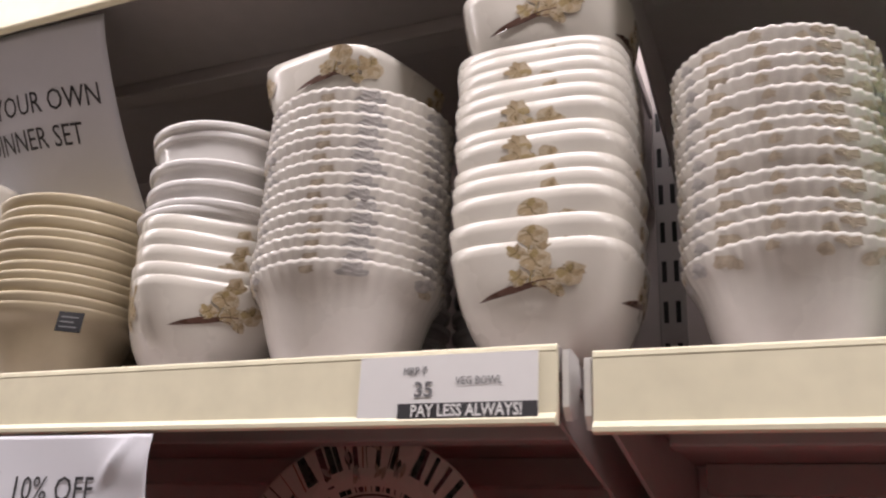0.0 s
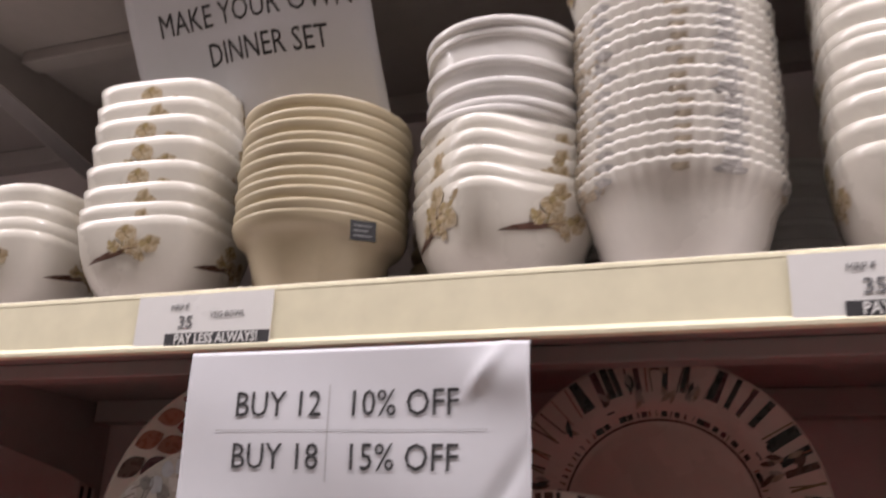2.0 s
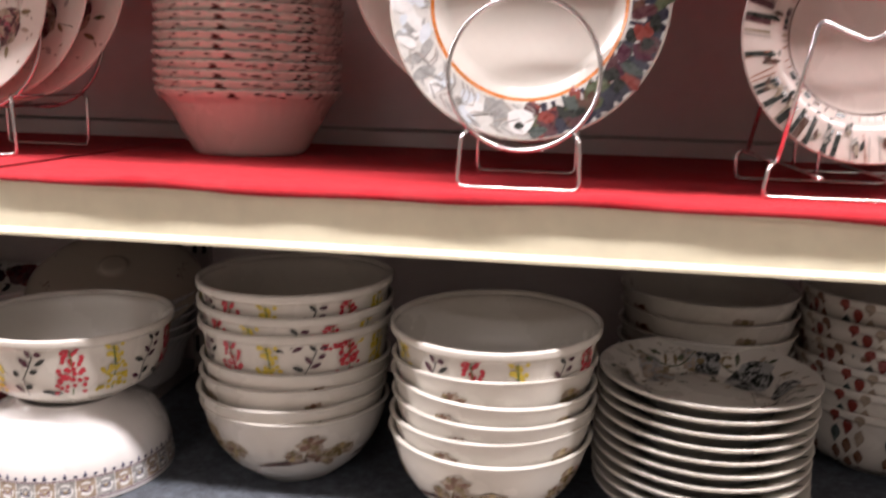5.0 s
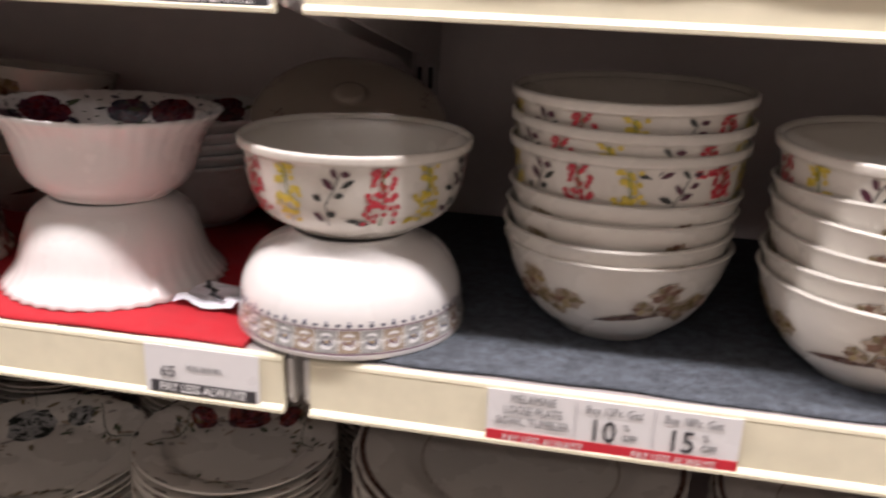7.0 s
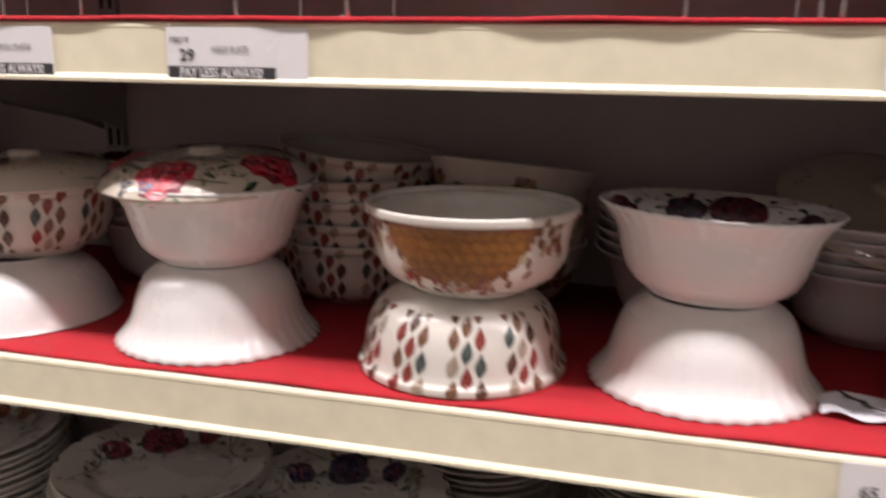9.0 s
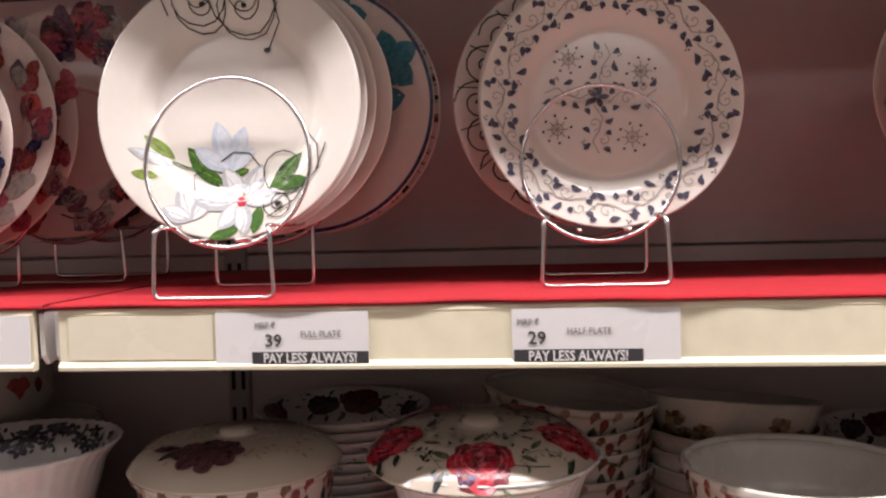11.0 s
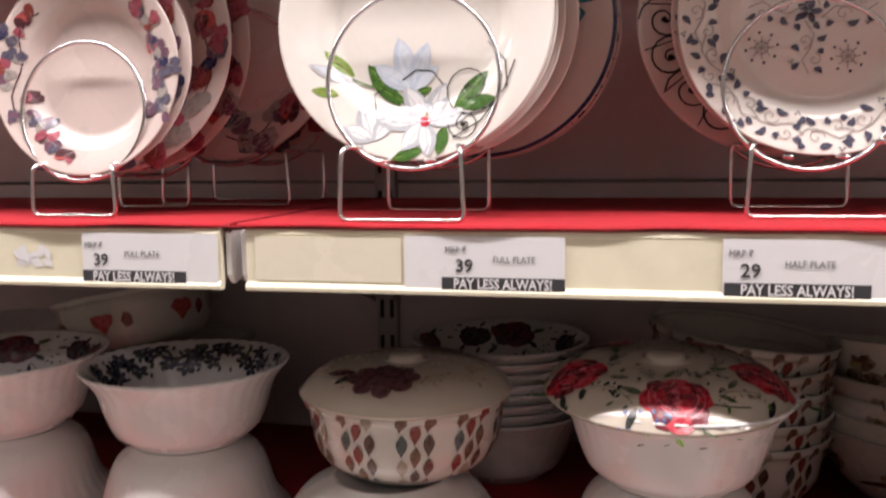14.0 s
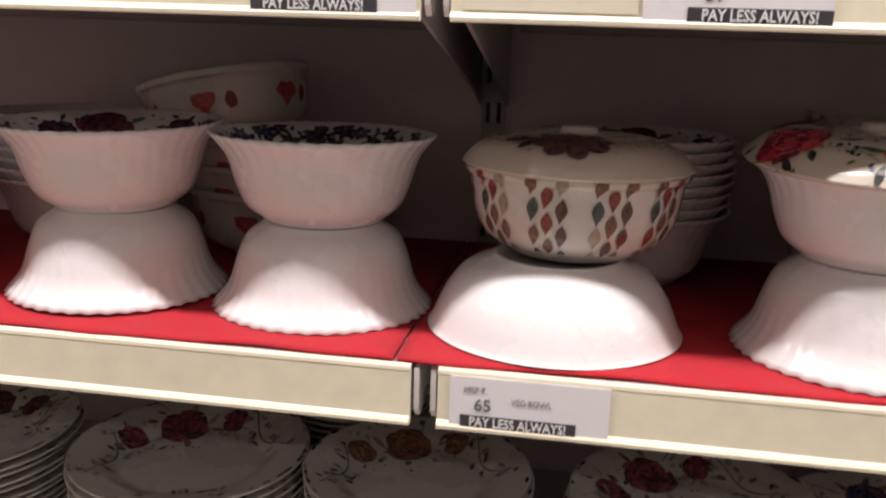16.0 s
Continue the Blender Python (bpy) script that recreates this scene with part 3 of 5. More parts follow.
def bowl(name, outer, mats, label, category="bowl", shape=None, prints=None, inside=None, n=72, wall=0.004, group=""):
    prof, out, inner = bowl_profile(outer, wall)
    k = 3 + len(out) + 1
    ob = lathe(name, prof, mats, n, shape, (lambda i: 0 if i < k else 1) if len(mats) > 1 else None)
    if prints:
        under(decal("printed_pattern", wrapped(out, shape, 0.0005), prints), ob)
    if inside:
        under(decal("inner_print", wrapped(inner, shape, 0.0008, -1), inside), ob)
    return tagged(ob, label, category, group)


def arc_prints(motif, count, radius, height, f, turn=0.0, jitter=0.0):
    """A motif repeated round a body; radius and height give its real size in the map."""
    out = []
    for k in range(count):
        out += squeeze(motif(), 1 / radius, 1 / height, turn + k * math.tau / count + rnd.uniform(-jitter, jitter), f)
    return out


SQUARE_OUT = [(0.034, 0.0), (0.046, 0.006), (0.059, 0.025), (0.067, 0.050), (0.071, 0.081)]


def square_bowl(shift=0.02, rise=0.63):
    pr = []
    for k in range(4):
        pr += squeeze(sprig(0.068), 1 / 0.066, 1 / 0.106, k * math.pi / 2 + shift, rise)
    return bowl("veg_bowl", SQUARE_OUT, [MELA], "white square melamine bowl with a dried blossom print", "bowl", square_shape(4.2), pr, group="stacked square veg bowls", n=80)


def round_cream():
    out = [(0.046, 0.0), (0.049, 0.005), (0.058, 0.030), (0.067, 0.054), (0.077, 0.062), (0.0805, 0.071)]
    ob = bowl("veg_bowl", out, [CREAM], "cream round melamine bowl with a rolled rim", "bowl", group="stacked cream veg bowls", wall=0.005)
    return ob


def white_cup():
    out = [(0.045, 0.0), (0.052, 0.010), (0.060, 0.040), (0.067, 0.074), (0.072, 0.078), (0.073, 0.084)]
    return bowl("veg_bowl", out, [WHITE], "plain white round melamine bowl", "bowl", group="stacked plain white bowls")


def scallop_bowl(scale=1.0, label="white fluted melamine bowl with a scalloped rim", group="stacked fluted bowls", mats=None, inside=None, outer=None, prints=None):
    out = [(r * scale, z * scale) for r, z in (outer or [(0.050, 0.0), (0.055, 0.006), (0.064, 0.030), (0.072, 0.056), (0.080, 0.070), (0.0835, 0.080)])]
    return bowl("veg_bowl", out, mats or [WARMW], label, "bowl", flute_shape(46, 0.0072, 0.03 * scale, 0.073 * scale, 0.0004 * scale), prints, inside, n=216, group=group)


def stack(made, x, y, z, count, step, jitter=0.002, turn=0.0, twist=0.0, tilt=0.0, others=(), uneven=0.0):
    """A nested stack of copies, some of them of other makes; uneven is how much the gaps differ."""
    tops = []
    gaps = [step * (1 + uneven * rnd.uniform(-1, 1)) for _ in range(count)]
    level = [sum(gaps[:i]) * step * (count - 1) / max(sum(gaps[:count - 1]), 1e-6) for i in range(count)]
    for i in range(count):
        piece = rnd.choice((made, *others)) if i else made
        m = pose(x + rnd.uniform(-jitter, jitter) * (i > 0), y + rnd.uniform(-jitter, jitter) * (i > 0), z + level[i], rnd.uniform(-tilt, tilt), rnd.uniform(-tilt, tilt), turn + rnd.uniform(-twist, twist))
        tops.append(copy_thing(piece, m))
    return tops


def discard(ob):
    for o in (*ob.children_recursive, ob):
        bpy.data.objects.remove(o)


# -- top shelf of bowls --
def mottled(keys, n=26):
    return [(rnd.choice(keys), blob(rnd.uniform(0, math.tau), rnd.uniform(0.82, 0.95), rnd.uniform(0.06, 0.16), rnd.uniform(0.04, 0.06), n=12, rough=0.3)) for _ in range(n)]


sq, cr, wc, sc = square_bowl(), round_cream(), white_cup(), scallop_bowl(prints=mottled(("mottle", "mottle", "mottlewarm")))
sq_low, sq_turned = square_bowl(-0.16, 0.60), square_bowl(0.20, 0.61)
sq_side = square_bowl(0.50, 0.72)
stack(sq, -0.872, 0.092, AZ, 4, 0.0163, turn=-2, twist=1.5, jitter=0.001, others=(sq_low,), uneven=0.3)
stack(sq, -0.704, 0.092, AZ, 8, 0.0203, turn=3, twist=1.5, jitter=0.001, others=(sq_low, sq_turned), uneven=0.35)
stack(cr, -0.534, 0.094, AZ, 11, 0.0109, twist=20, uneven=0.25)
stack(sq, -0.358, 0.096, AZ, 5, 0.0140, turn=42, twist=1.2, jitter=0.001, others=(sq_turned,), uneven=0.2)
for lift, tx, ty in ((0.064, 0.4, -0.6), (0.070, 0.8, 0.5), (0.087, -0.6, 1.6), (0.1105, 1.0, 1.2), (0.138, -0.4, 0.4), (0.1480, 0.5, -0.5)):
    copy_thing(wc, pose(-0.357 + rnd.uniform(-0.002, 0.002), 0.094 + rnd.uniform(-0.002, 0.002), AZ + lift, tx, ty, rnd.uniform(0, 90)))
stack(sc, -0.211, 0.094, AZ, 15, 0.0109, twist=3, jitter=0.0015, uneven=0.2)
copy_thing(sq_side, pose(-0.226, 0.096, AZ + 0.201, 2, 4, -14))
for lift in (0.0, 0.018, 0.039, 0.053, 0.065, 0.084, 0.093, 0.112, 0.123, 0.135, 0.147, 0.157, 0.165):
    copy_thing(rnd.choice((sq, sq_low, sq_turned)) if lift else sq, pose(-0.030 + rnd.uniform(-0.001, 0.001), 0.092 + rnd.uniform(-0.001, 0.001), AZ + lift, 0, 0, rnd.uniform(-1.4, 1.4)))
copy_thing(sq, pose(-0.030, 0.092, AZ + 0.224, 0, 0, 2))
sm = scallop_bowl(0.905, prints=mottled(("mottlewarm", "mottlewarm", "mottle"), 34))
stack(sm, 0.1435, 0.094, AZ - 0.006, 14, 0.0119, twist=3, jitter=0.0015, uneven=0.2)
discard(sm)
marb = bowl("veg_bowl", [(r * 0.86, z * 0.95) for r, z in ((0.050, 0.0), (0.056, 0.006), (0.070, 0.03), (0.078, 0.06), (0.081, 0.072))], [INNER], "grey marbled round melamine bowl", "bowl", group="stacked marbled bowls")
stack(marb, -0.835, 0.255, AZ, 9, 0.0150)
stack(marb, -1.020, 0.265, AZ, 8, 0.0150)
discard(marb)
# the darker second row
for x, y, c in ((-0.64, 0.30, 4), (-0.44, 0.30, 6), (-0.28, 0.30, 5), (-0.12, 0.30, 5)):
    stack(wc if c % 2 else cr, x, y, AZ, c, 0.02, twist=10)
for o in (sq, cr, wc, sq_low, sq_turned, sq_side):
    discard(o)
gb = bowl("veg_bowl", [(0.046, 0.0), (0.050, 0.005), (0.062, 0.030), (0.070, 0.058), (0.078, 0.068), (0.080, 0.076)], [GREEN_BOWL], "bright green round melamine bowl", "bowl", group="stacked green bowls")
stack(gb, 0.322, 0.096, AZ - 0.006, 12, 0.0125, twist=20)
discard(gb)

# -- larger bowls of the lower shelf --
FLUTE_OUT = [(0.056, 0.0), (0.060, 0.004), (0.074, 0.015), (0.083, 0.036), (0.091, 0.062), (0.1065, 0.0815)]


def flute_bowl(label, inside=None, group="fluted serving bowls", scale=1.0, mats=None, lipless=False):
    out = [(r * scale, z * scale) for r, z in FLUTE_OUT]
    return bowl("serving_bowl", out, mats or [WHITE], label, "bowl", flute_shape(40, 0.0095, 0.022 * scale, 0.082 * scale, 0.0005), None, inside, n=204, wall=0.0035, group=group)


CASS_OUT = [(0.056, 0.0), (0.061, 0.004), (0.081, 0.016), (0.092, 0.038), (0.0965, 0.068), (0.101, 0.072), (0.1015, 0.079)]


def casserole(label, prints, mats=None, group="round casserole bowls", out=None):
    return bowl("casserole_bowl", out or CASS_OUT, mats or [MELA], label, "bowl", None, prints, group=group, n=96)


def drop_prints(radius=0.095, count=11, f=0.57, w=0.037, h=0.070, rows=3):
    return arc_prints(lambda: drops(w, h, 3, rows), count, radius, 0.098, f, 0.15)


def garden_prints(radius=0.095, f=0.62, size=0.050):
    out = []
    n = 15
    for k in range(n):
        m = (spike(size, "red"), spike(size, "yellow"), dark_stem(size))[k % 3]
        out += squeeze(m, 1 / radius, 1 / 0.098, 0.2 + k * math.tau / n, f)
    return out


def lid(radius, prints, label, knob=True):
    """A domed lid with a low round knob."""
    R = radius
    out = [(R * 0.16, 0.0265), (R * 0.40, 0.0260), (R * 0.66, 0.0230), (R * 0.82, 0.0170), (R * 0.93, 0.0085), (R * 0.985, 0.0012), (R, -0.001)]
    top = smooth_profile([(R * 0.17, 0.0267)] + out[1:])
    kn = [(0, 0.0325), (R * 0.12, 0.0323), (R * 0.155, 0.031), (R * 0.165, 0.028)] if knob else [(0, 0.026)]
    prof = kn + top + [(R * 0.985, -0.004), (R * 0.86, 0.006), (R * 0.68, 0.0145), (R * 0.38, 0.0205), (0, 0.0215)]
    ob = lathe("casserole_lid", prof[::-1], [SHADED_LID], 96)

    def place(x, y, up=0.0):
        r = math.hypot(x, y)
        z = np.interp(r, [p[0] for p in top], [p[1] for p in top])
        return (x, y, float(z) + 0.0007 + up)

    under(decal("printed_pattern", place, prints), ob)
    return tagged(ob, label, "lid")


def ring_of(motif, count, radius, turn=0.0, face=True):
    out = []
    for k in range(count):
        a = turn + k * math.tau / count
        out += moved(motif(), radius * math.cos(a), radius * math.sin(a), a + math.pi / 2 if face else rnd.uniform(0, 6))
    return out


def vine(r0, r1, a0, a1, key="tan", n=14):
    return (key, [((r0 + (r1 - r0) * 0.5 * (1 + math.sin(i * 1.1))) * math.cos(a0 + (a1 - a0) * i / n), (r0 + (r1 - r0) * 0.5 * (1 + math.sin(i * 1.1))) * math.sin(a0 + (a1 - a0) * i / n)) for i in range(n + 1)], 0.0012)


def rose_pair():
    keys, leaves = ("plum", "deep", "peony"), ("dark", "sage", "night")
    return moved(spray(0.075, leaves, 12), 0.0, 0.004) + moved(rose(0.052, ("night", "plum", "smoke"), leaves), 0.034, -0.003) + moved(rose(0.068, keys, leaves), -0.012, 0.0)


ROSE_DARK = arc_prints(rose_pair, 4, 0.078, 0.120, 0.80, 0.4)
BLUE_DENSE = []
for _k in range(270):
    _a, _f = rnd.uniform(0, math.tau), rnd.uniform(0.62, 0.97)
    if _k % 5 == 0:
        BLUE_DENSE += squeeze(floret(0.023, "ink" if _k % 2 else "night", "grey"), 1 / 0.09, 1 / 0.115, _a, _f)
    else:
        BLUE_DENSE.append(("night" if _k % 2 else "sage", leaf(_a, _f, 0.080, 0.045, rnd.uniform(0, 3.1))))

plain_flute = flute_bowl("plain white fluted serving bowl turned upside down")
rose_flute = flute_bowl("white fluted bowl with dark roses printed inside", [s for s in ROSE_DARK])
blue_flute = flute_bowl("white fluted bowl with dense blue florets inside", BLUE_DENSE)
drop_bowl = casserole("white casserole bowl with rows of coloured drops", drop_prints())
garden_bowl = casserole("white bowl with red and yellow flower stalks", garden_prints())
dome_out = [(0.058, 0.0), (0.062, 0.003), (0.085, 0.014), (0.102, 0.036), (0.113, 0.062), (0.1165, 0.067)]
dome_bowl = bowl("serving_bowl", dome_out, [WHITE], "plain white round bowl turned upside down", "bowl", None, None, n=96, group="upturned serving bowls")
big_sprigs = []
for _k in range(5):
    big_sprigs += squeeze(sprig(0.094, ("moss", "olive", "leafbrown", "moss"), ("brown", "brown", "moss")), 1 / 0.088, 1 / 0.128, 0.35 + _k * math.tau / 5, 0.52)
blossom_out = [(0.046, 0.0), (0.052, 0.005), (0.072, 0.022), (0.088, 0.048), (0.097, 0.076), (0.100, 0.082)]
blossom_bowl = bowl("serving_bowl", blossom_out, [MELA], "white round bowl with a brown blossom print", "bowl", None, big_sprigs, n=96, group="stacked blossom bowls")
band = []
for _k in range(34):
    _a = _k * math.tau / 34
    band += [("taupe" if _k % 2 else "grey", [(_a - 0.088, 0.765), (_a, 0.765), (_a + 0.088, 0.765), (_a + 0.088, 0.85), (_a + 0.088, 0.945), (_a, 0.945), (_a - 0.088, 0.945), (_a - 0.088, 0.85)])]
    band += [("petal", blob(_a, 0.855, 0.070, 0.070, n=12, rough=0.02)), ("lilac" if _k % 2 else "navy", blob(_a, 0.855, 0.048, 0.048, n=10, rough=0.02)), ("tan", blob(_a, 0.855, 0.022, 0.022, n=8, rough=0.02))]
    band += [("petal", leaf(_a + math.tau / 68, 0.855, 0.15, 0.03, 1.57))]
    band += [("navy", blob(_a, 0.725, 0.020, 0.016, n=6)), ("navy", blob(_a + math.tau / 68, 0.725, 0.020, 0.016, n=6)), ("blue", blob(_a, 0.700, 0.010, 0.012, n=6))]
band += [("lilac", [(i * math.tau / 96, f) for i in range(97)], (0.010, 0.010)) for f in (0.752, 0.955)]
band_out = [(0.052, 0.0), (0.058, 0.006), (0.082, 0.018), (0.096, 0.042), (0.0985, 0.066), (0.1015, 0.082)]
band_bowl = bowl("serving_bowl", band_out, [WHITE], "white bowl with a mosaic border turned upside down", "bowl", None, band, n=96, group="upturned serving bowls")
gold = []
for _a in (0.0, math.pi):
    low = lambda x: 0.90 - max(0.03, 1 - abs(x / 0.80) ** 2.6) * 0.56
    n = 40
    for i in range(n):
        x0, x1 = -0.80 + 1.6 * i / n, -0.80 + 1.6 * (i + 1) / n
        xm, wd = (x0 + x1) / 2, x1 - x0 + 0.003
        y0 = low(xm) + 0.012 * math.sin(xm * 19)
        gold.append(("gold", [(_a + xm, y0 + (0.905 - y0) * j / 9) for j in range(10)], (wd, wd)))
    for row in range(5):
        for c in range(-7, 8):
            x, y = c * 0.125 + (row % 2) * 0.062, 0.84 - row * 0.105
            if y > low(x) + 0.06:
                gold.append(("goldlight", blob(_a + x, y, 0.052, 0.042, n=9, rough=0.15)))
    for _k in range(95):
        x = rnd.uniform(-1.57, 1.57)
        edge = low(x) if abs(x) < 0.80 else 0.95
        f = rnd.uniform(max(0.22, edge - 0.34), edge + 0.02)
        gold.append((rnd.choice(["leafbrown", "leafred", "tan", "taupe", "gold", "rust"]), leaf(_a + x, f, 0.125, 0.068, rnd.uniform(0.8, 2.3))))
gold_bowl = casserole("white bowl with a gold honeycomb print and leaves", gold)

for made in (plain_flute, rose_flute, blue_flute, drop_bowl, garden_bowl, dome_bowl, blossom_bowl, band_bowl, gold_bowl):
    made.location = (0, 3, -3)


def pair_up(x, y, z, lower, lh, upper, tl=0.0, tu=0.0, tilt=(0.0, 0.0), shift=(0.0, 0.0)):
    """One bowl turned upside down and another standing on its foot."""
    a = copy_thing(lower, pose(x, y, z + lh, 180, 0, tl))
    b = copy_thing(upper, pose(x + shift[0], y + shift[1], z + lh + 0.0012, tilt[0], tilt[1], tu))
    return a, b


def peony(size):
    """A full dark bloom of rounded petals with pale seams, and two leaves beside it."""
    out = [("peony", leaf(-0.60 * size, 0.16 * size, 0.42 * size, 0.20 * size, 2.9)), ("dark", leaf(-0.48 * size, -0.02 * size, 0.36 * size, 0.13 * size, 0.5)), ("peonylight", [(-0.78 * size, 0.20 * size), (-0.60 * size, 0.16 * size), (-0.42 * size, 0.12 * size)], 0.014 * size)]
    for d, n, r in ((0.31, 8, 0.155), (0.17, 6, 0.135), (0.0, 1, 0.13)):
        for k in range(n):
            a = k * math.tau / n + d * 3
            x, y = d * size * math.cos(a), d * 0.85 * size * math.sin(a)
            out.append(("peony", blob(x, y, r * size, r * 0.9 * size, a, n=11, rough=0.08)))
            out.append(("peonylight", [(x + r * 0.97 * size * math.cos(a + t), y + r * 0.87 * size * math.sin(a + t)) for t in (-0.9, -0.5, -0.1, 0.3, 0.7)], 0.012 * size))
    return out


purple_lid_prints = ring_of(lambda: spray(0.058, ("faint", "faint", "tan"), 26), 8, 0.076, -0.75) + ring_of(lambda: spray(0.045, ("faint", "faint"), 16), 6, 0.042, -0.4) + moved(peony(0.074), -0.004, -0.064, 0.0) + moved(peony(0.050), 0.02, 0.066, 2.6)
rose_lid_prints = ring_of(lambda: spray(0.045, ("sage", "dark", "taupe"), 18), 5, 0.086, -0.87) + ring_of(lambda: spray(0.036, ("sage", "greyline", "peony"), 14), 7, 0.046, -0.3) + ring_of(lambda: rose(0.074, ("deep", "red", "pink")), 5, 0.082, -1.50) + [vine(0.04, 0.07, a, a + 0.9, "greyline") for a in (-1.2, 0.1, 1.4, 2.6, 3.9)] + [("blue", blob(-0.02 + 0.02 * math.cos(i * 1.7), -0.100 + 0.006 * math.sin(i * 2.3), 0.0019, 0.0019, n=6)) for i in range(9)]
purple_lid = lid(0.105, purple_lid_prints, "cream casserole lid with a dark purple flower")
rose_lid = lid(0.108, rose_lid_prints, "white casserole lid with red roses and knob")
clear_lid = lid(0.110, ring_of(lambda: spray(0.04, ("leafbrown", "peony"), 5), 7, 0.088), "white domed lid with leaf drops, behind bowls")
for made in (purple_lid, rose_lid, clear_lid):
    made.location = (0, 3, -3)

FH, DH, BH = 0.083, 0.0685, 0.0835


def covered(pair, cover, rise, turn=0.0, tip=0.0, dx=0.0):
    """Lays a lid on the upper bowl of a pair."""
    c = copy_thing(cover, pose(dx, 0, rise, tip, 0, turn))
    c.parent = pair[1]
    return c


pair_up(-2.516, 0.134, CZ, plain_flute, FH + 0.002, rose_flute, 5, 20, (1, -1))
pair_up(-2.303, 0.138, CZ, plain_flute, FH, blue_flute, 0, 0)
covered(pair_up(-2.077, 0.120, CZ, dome_bowl, DH, drop_bowl, 0, -14, (0.0, 0.0), (0.012, 0.020)), purple_lid, 0.0815, 14, 0)
covered(pair_up(-1.812, 0.115, CZ, plain_flute, FH, plain_flute, 0, 10), rose_lid, 0.084, -10, 4, -0.006)
pair_up(-1.542, 0.107, CZ, drop_bowl, 0.0805, gold_bowl, 0, -84, (0.0, 0.0), (0.008, -0.006))
pair_up(-1.314, 0.127, CZ, plain_flute, FH, rose_flute, 0, 60, (0.5, 2))
pair_up(-1.060, 0.094, CZ - 0.001, band_bowl, BH, garden_bowl, 0, 72, (0.0, 0.0), (0.0, 0.012))
# tall stacks over the felt
stack(blossom_bowl, -0.829, 0.141, CZ, 4, 0.0162, turn=-12, twist=5, tilt=1.2)
stack(garden_bowl, -0.827, 0.143, CZ + 0.092, 3, 0.0205, turn=10, twist=12, tilt=1.2)
stack(blossom_bowl, -0.618, 0.101, CZ, 5, 0.0185, turn=-60, twist=8, tilt=2.0, jitter=0.004)
copy_thing(garden_bowl, pose(-0.614, 0.102, CZ + 0.110, 1, -2, 35))
stack(blossom_bowl, -0.385, 0.300, CZ, 6, 0.021, turn=40, twist=10)
stack(drop_bowl, -0.185, 0.290, CZ, 6, 0.024, turn=0, twist=10)
# second row behind the upturned pairs
covered((None, stack(rose_flute, -1.135, 0.325, CZ, 5, 0.0125, twist=20)[-1]), clear_lid, 0.090, 0, 26)
stack(drop_bowl, -1.735, 0.315, CZ, 4, 0.025, turn=0, twist=10, tilt=1.0)
copy_thing(drop_bowl, pose(-1.735, 0.320, CZ + 0.104, 3, 6, 20))
stack(blossom_bowl, -1.545, 0.325, CZ, 4, 0.02, twist=10)
copy_thing(blossom_bowl, pose(-1.545, 0.325, CZ + 0.088, -2, 8, 50))
stack(rose_flute, -2.000, 0.335, CZ, 8, 0.0115, twist=20)
stack(plain_flute, -2.680, 0.335, CZ, 7, 0.0125, twist=20)
hearts = []
for _k in range(6):
    for _f in (0.62,):
        _a = _k * math.tau / 6 + 0.3
        hearts += squeeze([("coral", blob(-0.006, 0.004, 0.009, 0.008)), ("coral", blob(0.006, 0.004, 0.009, 0.008)), ("coral", [(-0.013, 0.004), (0.0, 0.006), (0.013, 0.004), (0.006, -0.007), (0.0, -0.015), (-0.006, -0.007)]), ("leafred", blob(0.030, 0.000, 0.007, 0.009))], 1 / 0.095, 1 / 0.098, _a, _f)
heart_bowl = casserole("white bowl with red heart shapes", hearts, group="stacked heart bowls")
stack(heart_bowl, -2.430, 0.345, CZ, 3, 0.030, twist=15)
heart_bowl.matrix_world = pose(-2.470, 0.330, CZ + 0.128, -8, -10, 20)
stack(rose_flute, -1.330, 0.335, CZ, 5, 0.0125, twist=20)
stack(plain_flute, -2.80, 0.13, CZ, 3, 0.0125, twist=20)
for made in (plain_flute, rose_flute, blue_flute, drop_bowl, dome_bowl, blossom_bowl, band_bowl, gold_bowl, garden_bowl, purple_lid, rose_lid, clear_lid):
    discard(made)

# -- plates --


def plate_height(R, deep):
    rs = [0, R * 0.60, R * 0.66, R * 0.72, R * 0.95, R]
    zs = [0.0, 0.0, deep * 0.25, deep * 0.55, deep * 0.95, deep]
    return lambda r: float(np.interp(r, rs, zs))


def plate(R, prints, label, mat=None, deep=0.020, name="dinner_plate", squash=1.0, edge=None, group="", scallop=0.0):
    h = plate_height(R, deep)
    rings = [0.0, 0.3, 0.56, 0.60, 0.63, 0.66, 0.69, 0.72, 0.76, 0.85, 0.95, 0.985, 1.0]
    top = [(R * f, h(R * f)) for f in rings]
    prof = [(0, -0.004), (R * 0.50, -0.004), (R * 0.53, -0.007), (R * 0.56, -0.004)] + [(R * f, h(R * f) - 0.0035) for f in (0.70, 0.78, 0.9, 0.985)] + [(R * 1.002, deep - 0.001)] + top[::-1]
    shape = flute_shape(28, scallop, -1, 0.5, 0) if scallop else None
    if scallop:
        shape = lambda a, r, z: (r * (1 + scallop * (r / R) ** 6 * abs(math.cos(14 * a))), z)
    ob = lathe(name, prof, [mat or MELA], 112 if scallop else 80, shape)

    def place(x, y, up=0.0):
        return (x, y, h(math.hypot(x, y)) + 0.0006 + up)

    if prints:
        under(decal("printed_pattern", place, prints), ob)
    ob.scale = (1.0, squash, 1.0)
    return tagged(ob, label, "plate", group)


